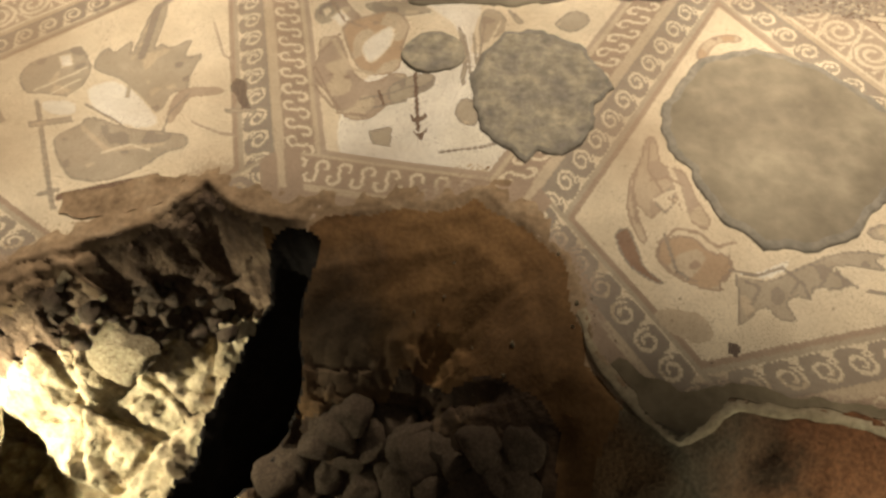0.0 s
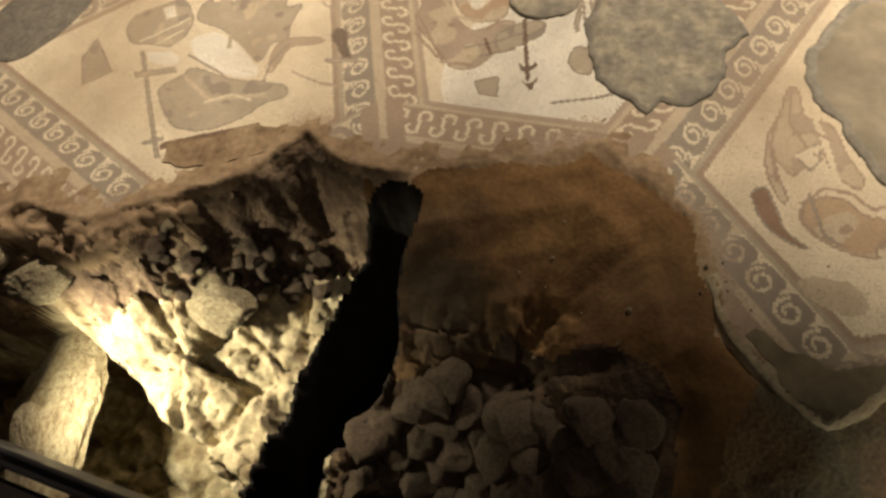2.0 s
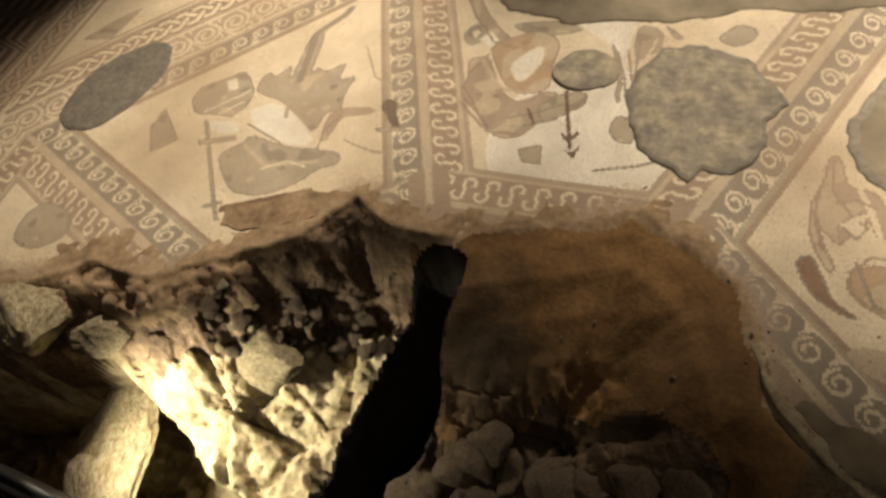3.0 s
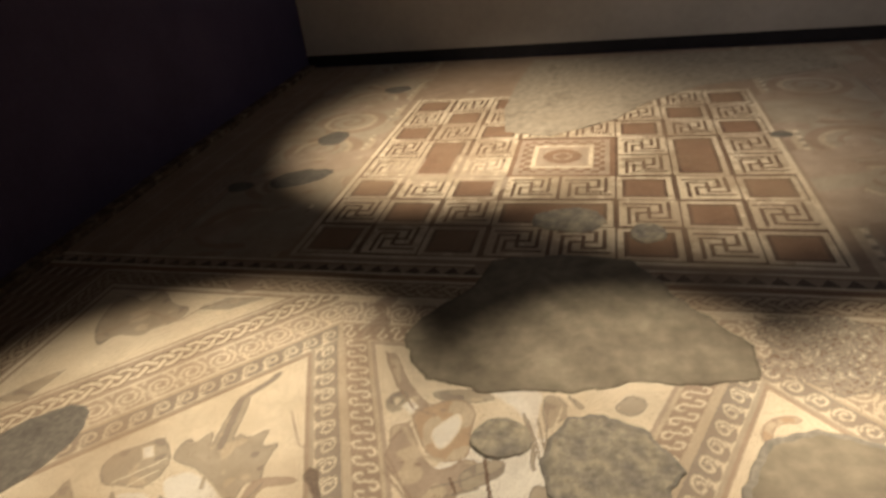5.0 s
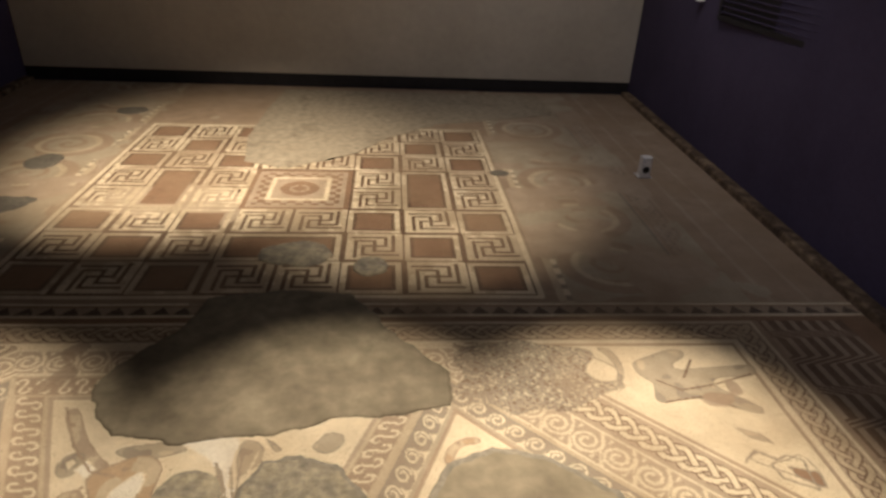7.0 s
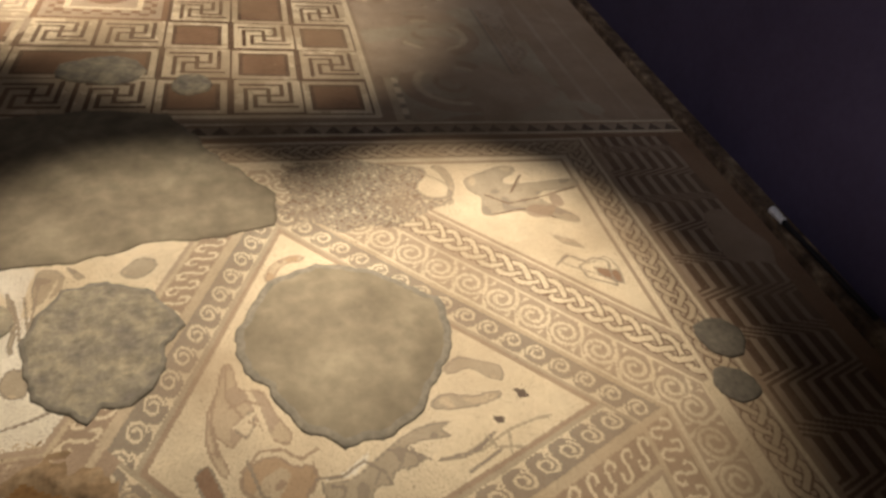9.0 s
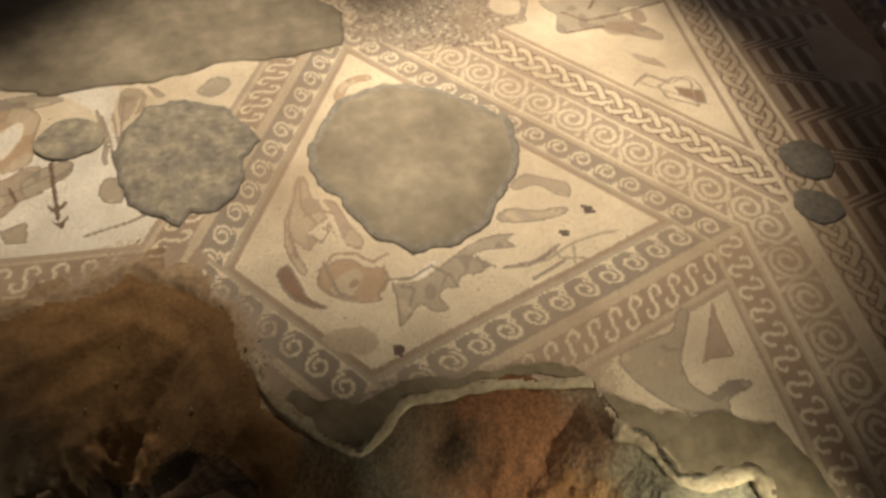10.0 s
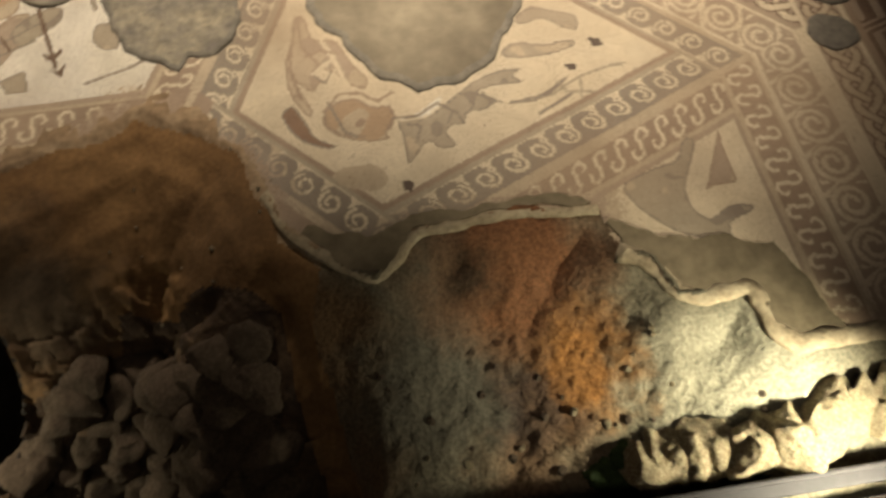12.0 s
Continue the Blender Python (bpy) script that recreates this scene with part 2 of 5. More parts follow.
# the broken edge of the pavement, from the side of one wall to the other
EDGE = [(-3.30, -2.80), (-2.40, -2.66), (-1.63, -2.47), (-1.44, -2.36), (-1.22, -2.37), (-0.97, -2.23), (-0.77, -2.11),
        (-0.64, -1.92), (-0.53, -1.99), (-0.40, -2.02), (-0.24, -2.00), (-0.03, -1.92), (0.22, -1.81), (0.32, -1.87),
        (0.50, -1.99), (0.56, -2.12), (0.62, -2.27), (0.75, -2.40), (0.84, -2.45), (0.89, -2.41), (0.96, -2.33),
        (1.10, -2.32), (1.26, -2.31), (1.33, -2.33), (1.48, -2.34), (1.50, -2.47), (1.58, -2.52), (1.62, -2.63),
        (1.69, -2.64), (1.83, -2.63), (1.84, -2.78), (1.89, -2.81), (2.03, -2.80), (2.35, -2.84), (3.44, -2.95)]
LOSS = EDGE + [(3.44, -4.0), (-3.30, -4.0)]

# ---- the walls, the ceiling and the walkway ----
structure("wall_left", (LEFT - 0.2, BACK, -1.7), (LEFT, FAR + 0.2, TOP), PURPLE, "dark purple painted side wall of the exhibition hall")
structure("wall_right", (RIGHT, BACK, -1.7), (RIGHT + 0.2, FAR + 0.2, TOP), PURPLE, "dark purple painted side wall with a grille")
structure("wall_far", (LEFT, FAR, -0.1), (RIGHT, FAR + 0.2, TOP), PURPLE, "dark end wall behind the pale panel")
structure("wall_back", (LEFT - 0.1, BACK - 0.2, -1.7), (RIGHT, BACK, TOP), PURPLE, "dark wall behind the visitor walkway")
structure("ceiling", (LEFT - 0.2, BACK - 0.2, TOP), (RIGHT + 0.2, FAR + 0.2, TOP + 0.2), PURPLE, "dark painted ceiling of the hall")
panel = tagged(new("wall_panel"), "tall pale grey plastered panel on the end wall", "wall panel", kind="structure")
part("board", box((LEFT + 0.02, FAR - 0.05, 0.15), (RIGHT - 0.02, FAR - 0.002, TOP - 0.02), 0.002), PLASTER, panel)
part("shadow_gap", box((LEFT + 0.02, FAR - 0.03, 0.02), (RIGHT - 0.02, FAR - 0.002, 0.148)), BLACK, panel, "black strip under the panel")
structure("baseboard_left", (LEFT, -2.7, -0.02), (LEFT + 0.10, FAR - 0.06, 0.05), DARK_EARTH, "low dark mortar ledge at the foot of the dark wall", 0.012)
structure("baseboard_right", (RIGHT - 0.10, -2.7, -0.02), (RIGHT, FAR - 0.06, 0.05), DARK_EARTH, "dark low ledge at the foot of the wall", 0.012)

walkway = tagged(new("walkway"), "dark raised visitor walkway with a black steel edge", "walkway", kind="structure")
for i in range(14):
    part("plank", box((LEFT + 0.40, -3.265 - 0.14 * i, -0.13), (RIGHT - 0.42, -3.13 - 0.14 * i, -0.095), 0.004), BOARDS, walkway)
part("edge_beam", box((LEFT + 0.32, -3.100, -0.30), (RIGHT - 0.32, -3.060, -0.06), 0.006), BLACK, walkway, "black painted steel edge beam")
part("edge_pipe", box((LEFT + 0.32, -3.068, -0.058), (RIGHT - 0.32, -3.054, -0.044), 0.005), BLACK, walkway, "thin black trim")
walkway.matrix_basis = pose(0, 0, 0, 0, 0, -1.7)

# ---- the mosaic ----
figures, strokes = [], []


def draw(colour, points):
    for _ in range(2 if len(points) > 4 else 0):      # round the corners
        points = [(a[0] + (b[0] - a[0]) * f, a[1] + (b[1] - a[1]) * f) for a, b in zip(points, points[1:] + points[:1]) for f in (0.22, 0.78)]
    figures.append((colour, points))


def line(colour, width, *points):
    strokes.append((colour, width, list(points)))


draw(GREY, [(-1.254, -1.537), (-1.275, -1.465), (-1.247, -1.412), (-1.215, -1.446), (-1.172, -1.358), (-1.141, -1.454), (-1.161, -1.280), (-1.161, -1.159), (-1.116, -1.152), (-1.087, -1.269), (-1.072, -1.405), (-1.053, -1.364), (-1.011, -1.387), (-0.935, -1.317), (-0.942, -1.424), (-0.868, -1.384), (-0.884, -1.489), (-0.855, -1.575), (-0.916, -1.584), (-0.913, -1.688), (-0.995, -1.667), (-1.105, -1.560)])  # fins and tail
draw(GREY, [(-1.240, -1.858), (-1.227, -1.814), (-1.179, -1.781), (-1.169, -1.729), (-1.008, -1.762), (-0.855, -1.753), (-0.787, -1.750), (-0.755, -1.801), (-0.832, -1.838), (-0.869, -1.906), (-0.950, -1.966), (-1.019, -1.992), (-1.102, -1.992), (-1.180, -1.928)])  # beast body
draw(WHITE, [(-1.249, -1.619), (-1.152, -1.558), (-1.040, -1.604), (-0.886, -1.717), (-0.938, -1.759), (-1.025, -1.756), (-1.164, -1.711)])  # torso
draw(GREY, [(-1.520, -1.606), (-1.509, -1.529), (-1.426, -1.478), (-1.362, -1.420), (-1.300, -1.478), (-1.254, -1.537), (-1.252, -1.629), (-1.276, -1.668), (-1.384, -1.667), (-1.454, -1.678)])  # beast head
draw(WHITE, [(-1.421, -1.487), (-1.375, -1.470), (-1.339, -1.522), (-1.375, -1.543)])  # eye
draw(WHITE, [(-1.382, -1.697), (-1.251, -1.673), (-1.204, -1.735), (-1.274, -1.755), (-1.338, -1.748)])  # flag
draw(TAN, [(-0.879, -1.716), (-0.902, -1.617), (-0.883, -1.561), (-0.777, -1.536), (-0.716, -1.544), (-0.760, -1.577), (-0.841, -1.590), (-0.847, -1.660), (-0.856, -1.720)])  # arm
draw(DARK, [(-0.723, -1.527), (-0.705, -1.480), (-0.662, -1.500), (-0.646, -1.559), (-0.605, -1.613), (-0.625, -1.633), (-0.680, -1.564)])  # sprig
draw(GREY, [(-0.699, -1.624), (-0.591, -1.607), (-0.584, -1.626), (-0.691, -1.643)])  # twig
draw(GREY, [(-1.399, -1.700), (-1.380, -1.697), (-1.089, -2.107), (-1.105, -2.113)])  # pole
draw(GREY, [(-1.371, -1.796), (-1.227, -1.747), (-1.207, -1.769), (-1.351, -1.818)])  # crossbar
draw(GREY, [(-1.184, -2.058), (-1.119, -2.025), (-1.111, -2.040), (-1.176, -2.073)])  # foot bar
draw(GREY, [(-1.604, -1.663), (-1.451, -1.806), (-1.537, -1.884), (-1.614, -1.763)])  # rhomb
draw(GREY, [(-1.852, -2.352), (-1.887, -2.245), (-1.832, -2.160), (-1.698, -2.181), (-1.627, -2.280), (-1.725, -2.367)])  # head
draw(GREY, [(-2.206, -0.794), (-2.264, -0.580), (-2.208, -0.489), (-2.077, -0.566), (-2.054, -0.420), (-1.878, -0.580), (-1.773, -0.572), (-1.767, -0.703), (-1.873, -0.764), (-1.894, -0.841), (-2.047, -0.830), (-2.068, -0.955)])  # corner beast
draw(GREY, [(-1.723, -0.595), (-1.608, -0.478), (-1.405, -0.464), (-1.553, -0.582)])  # fish
draw(GREY, [(-2.301, -1.340), (-2.205, -1.200), (-2.105, -1.099), (-2.140, -1.319)])  # eel
draw(TAN, [(-0.631, -0.847), (-0.572, -0.820), (-0.486, -0.987), (-0.367, -1.116), (-0.234, -1.196), (-0.347, -1.197), (-0.469, -1.095)])  # serpent
draw(GREY, [(-0.382, -1.048), (-0.097, -1.008), (-0.085, -1.063), (-0.177, -1.100), (-0.290, -1.113)])  # dark cloth
draw(OCHRE, [(-0.420, -1.172), (-0.244, -1.066), (-0.155, -1.133), (-0.160, -1.230), (-0.138, -1.374), (-0.239, -1.407), (-0.307, -1.364), (-0.372, -1.262)])  # wing
draw(WHITE, [(-0.318, -1.273), (-0.286, -1.211), (-0.224, -1.143), (-0.192, -1.216), (-0.222, -1.314), (-0.260, -1.357)])  # wing light
draw(TAN, [(-0.477, -1.249), (-0.403, -1.228), (-0.361, -1.298), (-0.304, -1.399), (-0.230, -1.441), (-0.165, -1.378), (-0.112, -1.370), (-0.096, -1.437), (-0.146, -1.530), (-0.188, -1.595), (-0.262, -1.612), (-0.341, -1.528), (-0.426, -1.454), (-0.456, -1.405), (-0.446, -1.348)])  # seated figure
draw(GREY, [(-0.531, -1.148), (-0.524, -1.075), (-0.461, -1.059), (-0.437, -1.114), (-0.462, -1.178), (-0.498, -1.183)])  # ring
draw(CREAM, [(-0.514, -1.108), (-0.484, -1.083), (-0.459, -1.117), (-0.484, -1.157)])  # ring eye
draw(WHITE, [(-0.464, -1.148), (-0.435, -1.097), (-0.383, -1.146), (-0.413, -1.194)])  # lozenge
draw(GREY, [(-0.173, -1.450), (-0.097, -1.376), (-0.014, -1.355), (-0.006, -1.423), (-0.062, -1.466), (-0.127, -1.527)])  # drapery
draw(GREY, [(-0.182, -1.642), (-0.107, -1.606), (-0.092, -1.690), (-0.149, -1.692)])  # wedge
draw(UMBER, [(-0.092, -1.367), (-0.079, -1.365), (-0.011, -1.614), (-0.024, -1.616)])  # anchor shaft
draw(UMBER, [(-0.048, -1.609), (-0.014, -1.626), (0.011, -1.595), (-0.002, -1.655)])  # anchor fluke
draw(UMBER, [(-0.064, -1.542), (-0.046, -1.561), (-0.025, -1.557), (-0.008, -1.530), (-0.004, -1.560), (-0.022, -1.579), (-0.048, -1.580)])  # anchor bar
draw(WHITE, [(-0.153, -1.020), (0.092, -0.985), (0.085, -1.098), (0.086, -1.212), (0.132, -1.419), (0.098, -1.415), (0.064, -1.378), (0.060, -1.253), (0.007, -1.129), (-0.084, -1.067)])  # cup
draw(GREY, [(0.011, -1.128), (0.027, -1.126), (0.083, -1.268), (0.097, -1.410), (0.074, -1.385), (0.067, -1.270)])  # cup line
draw(GREY, [(0.077, -1.503), (0.098, -1.449), (0.146, -1.459), (0.171, -1.561), (0.130, -1.575), (0.091, -1.541)])  # pebble
draw(GREY, [(0.347, -1.060), (0.406, -0.983), (0.461, -0.994), (0.479, -1.040), (0.432, -1.095), (0.378, -1.093)])  # leaf
draw(GREY, [(0.091, -1.018), (0.156, -1.028), (0.203, -1.100), (0.159, -1.164), (0.112, -1.208), (0.088, -1.117)])  # frond
draw(GREY, [(0.167, -1.007), (0.206, -1.031), (0.253, -1.073), (0.222, -1.090), (0.193, -1.043)])  # frond
draw(TAN, [(0.659, -1.691), (0.687, -1.624), (0.698, -1.516), (0.735, -1.520), (0.750, -1.630), (0.822, -1.624), (0.861, -1.732), (0.909, -1.803), (0.889, -1.844), (0.822, -1.795), (0.799, -1.726), (0.761, -1.790), (0.734, -1.830), (0.692, -1.783), (0.666, -1.759)])  # cloak
draw(CREAM, [(0.736, -1.761), (0.783, -1.702), (0.803, -1.754), (0.773, -1.801)])  # fold
draw(TAN, [(0.659, -1.703), (0.684, -1.739), (0.700, -1.827), (0.732, -1.893), (0.714, -1.922), (0.674, -1.846), (0.658, -1.780)])  # side strip
draw(OCHRE, [(0.757, -1.905), (0.801, -1.868), (0.861, -1.863), (0.901, -1.908), (0.953, -1.903), (0.973, -1.956), (0.928, -1.992), (0.941, -2.032), (0.859, -2.024), (0.778, -1.988), (0.750, -1.945)])  # curled hair
draw(RED, [(0.628, -1.893), (0.673, -1.856), (0.705, -1.931), (0.728, -1.993), (0.793, -2.028), (0.752, -2.034), (0.671, -1.987)])  # shield
draw(GREY, [(0.965, -1.955), (1.057, -1.974), (1.143, -1.910), (1.261, -1.834), (1.390, -1.823), (1.339, -1.852), (1.381, -1.889), (1.289, -1.880), (1.215, -1.899), (1.288, -1.933), (1.238, -1.970), (1.178, -1.965), (1.165, -2.014), (1.130, -2.001), (1.100, -2.028), (1.135, -2.080), (1.076, -2.084), (1.048, -2.042), (0.990, -2.113), (0.974, -2.111), (0.976, -2.016)])  # fish
draw(WHITE, [(0.966, -1.941), (1.034, -1.947), (1.112, -1.881), (1.124, -1.918), (1.057, -1.974), (0.972, -1.972)])  # scarf
draw(GREY, [(1.391, -1.636), (1.460, -1.580), (1.531, -1.611), (1.611, -1.642), (1.595, -1.707), (1.550, -1.693), (1.488, -1.632), (1.423, -1.663)])  # leg
draw(GREY, [(1.331, -1.750), (1.384, -1.720), (1.462, -1.750), (1.569, -1.736), (1.569, -1.771), (1.452, -1.795), (1.334, -1.785)])  # leg
draw(DARK, [(1.615, -1.740), (1.651, -1.750), (1.658, -1.778), (1.624, -1.780)])  # leaf
draw(DARK, [(1.517, -1.835), (1.556, -1.838), (1.544, -1.859), (1.520, -1.857)])  # leaf
draw(GREY, [(1.389, -1.999), (1.510, -1.939), (1.510, -1.952), (1.390, -2.011)])  # stem
draw(GREY, [(1.312, -1.946), (1.420, -1.939), (1.506, -1.878), (1.510, -1.892), (1.424, -1.954), (1.313, -1.963)])  # stem
draw(DARK, [(0.954, -2.170), (0.987, -2.173), (0.975, -2.206), (0.954, -2.200)])  # dot
draw(OCHRE, [(0.838, -1.147), (0.874, -1.058), (0.971, -1.018), (1.006, -1.058), (0.904, -1.076), (0.873, -1.179)])  # crescent
draw(PALE_TAN, [(0.749, -2.108), (0.886, -2.094), (0.921, -2.161), (0.878, -2.193), (0.786, -2.166)])  # hill
draw(GREY, [(1.793, -2.152), (1.839, -2.156), (1.790, -2.246), (1.738, -2.331), (1.750, -2.400), (1.788, -2.429), (1.854, -2.386), (1.930, -2.402), (1.905, -2.425), (1.832, -2.442), (1.824, -2.506), (1.681, -2.459), (1.597, -2.368), (1.558, -2.278), (1.688, -2.236), (1.760, -2.225)])  # reaching arm
draw(TAN, [(1.911, -2.144), (1.904, -2.321), (1.808, -2.329)])  # cap
draw(GREY, [(1.748, -0.579), (1.870, -0.522), (1.963, -0.482), (2.031, -0.486), (2.027, -0.539), (1.942, -0.590), (1.942, -0.633), (2.081, -0.620), (2.344, -0.591), (2.285, -0.695), (2.112, -0.684), (2.063, -0.742), (2.229, -0.891), (2.197, -0.937), (2.077, -0.879), (1.935, -0.812), (1.820, -0.859), (1.765, -0.836), (1.810, -0.725), (1.752, -0.662)])  # runner
draw(GREY, [(2.033, -0.995), (2.128, -1.038), (2.157, -1.099), (2.070, -1.057)])  # fish
draw(CREAM, [(2.003, -1.167), (2.068, -1.124), (2.113, -1.161), (2.153, -1.182), (2.234, -1.140), (2.257, -1.224), (2.241, -1.331), (2.154, -1.261), (2.059, -1.204)])  # heart
draw(RED, [(2.142, -1.206), (2.249, -1.239), (2.241, -1.322), (2.154, -1.261)])  # heart point
draw(GREY, [(1.608, -0.465), (1.685, -0.469), (1.712, -0.598), (1.667, -0.716), (1.628, -0.732), (1.669, -0.637), (1.657, -0.532)])  # swirl

line(BUFF, 0.009, (0.679, -1.651), (0.674, -1.746), (0.697, -1.843))  # cloak
line(BUFF, 0.009, (0.714, -1.535), (0.712, -1.645), (0.767, -1.730), (0.801, -1.755))  # cloak
line(CREAM, 0.016, (0.744, -1.755), (0.807, -1.703), (0.841, -1.827))  # leg
line(CREAM, 0.016, (0.807, -1.703), (0.779, -1.634))  # leg
line(BUFF, 0.009, (0.723, -1.686), (0.772, -1.667), (0.823, -1.690))  # fold
line(BUFF, 0.009, (0.760, -1.899), (0.812, -1.842), (0.876, -1.849), (0.920, -1.888), (0.969, -1.861))  # shoulder
line(BUFF, 0.009, (0.764, -1.898), (0.763, -1.954), (0.803, -1.992), (0.865, -2.007))  # hair
line(BUFF, 0.009, (0.954, -1.910), (0.962, -1.954), (0.940, -1.993))  # face
line(GREY, 0.009, (0.774, -1.868), (0.810, -1.973), (0.842, -2.003))  # arm
line(GREY, 0.009, (0.954, -1.955), (1.029, -1.959), (1.097, -1.920))  # waist
line(GREY, 0.009, (0.999, -1.982), (1.036, -1.993), (1.013, -2.048))  # scale
line(GREY, 0.009, (1.104, -1.928), (1.140, -1.956), (1.117, -1.995))  # scale
line(GREY, 0.009, (1.180, -1.896), (1.207, -1.935), (1.191, -1.964))  # scale
line(GREY, 0.009, (1.238, -1.903), (1.265, -1.933), (1.292, -1.946))  # scale
line(GREY, 0.009, (1.147, -1.955), (1.162, -2.004))  # fin
line(PALE_TAN, 0.016, (-1.163, -1.784), (-1.029, -1.859), (-0.846, -1.805))  # beast back
line(GREY, 0.009, (-1.202, -1.689), (-1.029, -1.750))  # beast mid
line(GREY, 0.009, (-0.849, -1.581), (-0.883, -1.676), (-0.871, -1.749))  # beast arm
line(CREAM, 0.009, (-1.422, -1.658), (-1.315, -1.560), (-1.286, -1.528))  # neck
line(CREAM, 0.009, (-1.352, -1.661), (-1.281, -1.582))  # neck
line(CREAM, 0.009, (-1.283, -1.663), (-1.232, -1.588))  # neck
line(CREAM, 0.009, (-1.043, -1.873), (-0.962, -1.824), (-0.884, -1.835))  # body l
line(FAWN, 0.016, (-1.106, -1.329), (-1.118, -1.474), (-1.067, -1.629))  # bodyr
line(BUFF, 0.009, (-0.438, -1.398), (-0.300, -1.583), (-0.202, -1.579))  # seat
line(BUFF, 0.009, (-0.443, -1.316), (-0.406, -1.226))  # seat
line(BUFF, 0.009, (-0.424, -1.476), (-0.326, -1.562))  # seat
line(GREY, 0.009, (-0.241, -1.511), (-0.151, -1.471), (-0.074, -1.421))  # arm
line(GREY, 0.009, (-0.193, -1.541), (-0.086, -1.494))  # arm
line(UMBER, 0.009, (-0.189, -1.465), (-0.158, -1.523))  # cuff
line(PALE_TAN, 0.016, (-0.418, -1.256), (-0.319, -1.380), (-0.232, -1.393))  # lap
line(GREY, 0.009, (0.042, -1.160), (0.083, -1.265), (0.117, -1.391))  # cup
line(GREY, 0.009, (0.078, -1.154), (0.106, -1.261), (0.150, -1.411))  # cup
line(GREY, 0.009, (0.106, -1.064), (0.117, -1.232), (0.131, -1.363))  # cup
line(CREAM, 0.009, (0.146, -1.172), (0.162, -1.085))  # frond
line(CREAM, 0.009, (0.189, -1.124), (0.185, -1.038))  # frond
line(CREAM, 0.009, (0.246, -1.101), (0.253, -1.013))  # frond
line(CREAM, 0.009, (0.315, -1.091), (0.357, -1.028))  # frond
line(GREY, 0.009, (0.072, -1.687), (0.194, -1.649), (0.278, -1.607))  # bar
line(TAN, 0.009, (-0.892, -1.238), (-0.799, -1.384), (-0.742, -1.417))  # crack
line(TAN, 0.009, (-0.789, -1.699), (-0.673, -1.729), (-0.611, -1.731))  # crack
line(UMBER, 0.009, (1.829, -0.705), (1.916, -0.773), (2.065, -0.741), (2.281, -0.668))  # run
line(UMBER, 0.009, (1.813, -0.846), (1.982, -0.818), (2.107, -0.888))  # run
line(UMBER, 0.009, (1.957, -0.692), (2.043, -0.563))  # run
line(GREY, 0.009, (2.086, -1.197), (2.169, -1.154), (2.222, -1.183), (2.204, -1.275), (2.206, -1.324))  # heart
line(GREY, 0.009, (2.086, -1.197), (2.095, -1.264), (2.206, -1.324))  # heart
line(GREY, 0.009, (2.130, -1.184), (2.052, -1.125), (1.989, -1.187))  # heart
line(FAWN, 0.009, (1.441, -1.945), (1.552, -1.885), (1.656, -1.860), (1.706, -1.857))  # vine
line(FAWN, 0.009, (1.475, -1.893), (1.498, -1.936), (1.585, -1.950))  # vine
line(FAWN, 0.009, (1.552, -1.885), (1.536, -1.961))  # vine
line(GREY, 0.009, (1.589, -0.539), (1.666, -0.609), (1.672, -0.694), (1.623, -0.732))  # swirl
line(GREY, 0.03, (-1.100, -1.442), (-1.149, -1.186), (-1.066, -1.059), (-1.056, -1.018))  # tail
line(BUFF, 0.009, (-0.624, -0.826), (-0.513, -1.029), (-0.405, -1.156), (-0.318, -1.177))  # serp
line(BUFF, 0.009, (-2.137, -0.864), (-1.990, -0.642), (-1.768, -0.703), (-1.704, -0.566), (-1.473, -0.468))  # corner
line(UMBER, 0.030, (-1.10, -2.06), (-1.00, -2.015), (-0.90, -1.97))  # shade along the mud hollow's upper side, painted in umber stones
line(UMBER, 0.016, (-0.92, -1.975), (-0.82, -1.925))  # thinner end of the hollow's painted shade

# mortar repairs: middle, radii, turn, roughness, material
def patch_outline(cx, cy, rx, ry, turn, rough, seed, count=72):
    a = np.linspace(0, 2 * np.pi, count, endpoint=False)
    r = 1 + rough * (0.5 * np.sin(2 * a + seed) + 0.5 * np.sin(3 * a + 2.1 * seed) + 0.3 * np.sin(5 * a + 3.3 * seed) + 0.22 * np.sin(9 * a + seed) + 0.16 * np.sin(17 * a + 2 * seed) + 0.10 * np.sin(29 * a + seed))
    x, y = rx * r * np.cos(a), ry * r * np.sin(a)
    c, s = np.cos(radians(turn)), np.sin(radians(turn))
    return list(zip(cx + c * x - s * y, cy + s * x + c * y))


def ragged(points, amount, seed, step=0.014):
    """A polygon with its sides broken up."""
    out = []
    for (ax, ay), (bx, by) in zip(points, points[1:] + points[:1]):
        n = max(1, int(np.hypot(bx - ax, by - ay) / step))
        for i in range(n):
            out.append((ax + (bx - ax) * i / n, ay + (by - ay) * i / n))
    x, y = np.array(out).T
    return list(zip(x + amount * (wobble(x, y, 38, seed) + 0.45 * wobble(x, y, 120, seed + 2)), y + amount * (wobble(x, y, 38, seed + 1) + 0.45 * wobble(x, y, 120, seed + 3))))


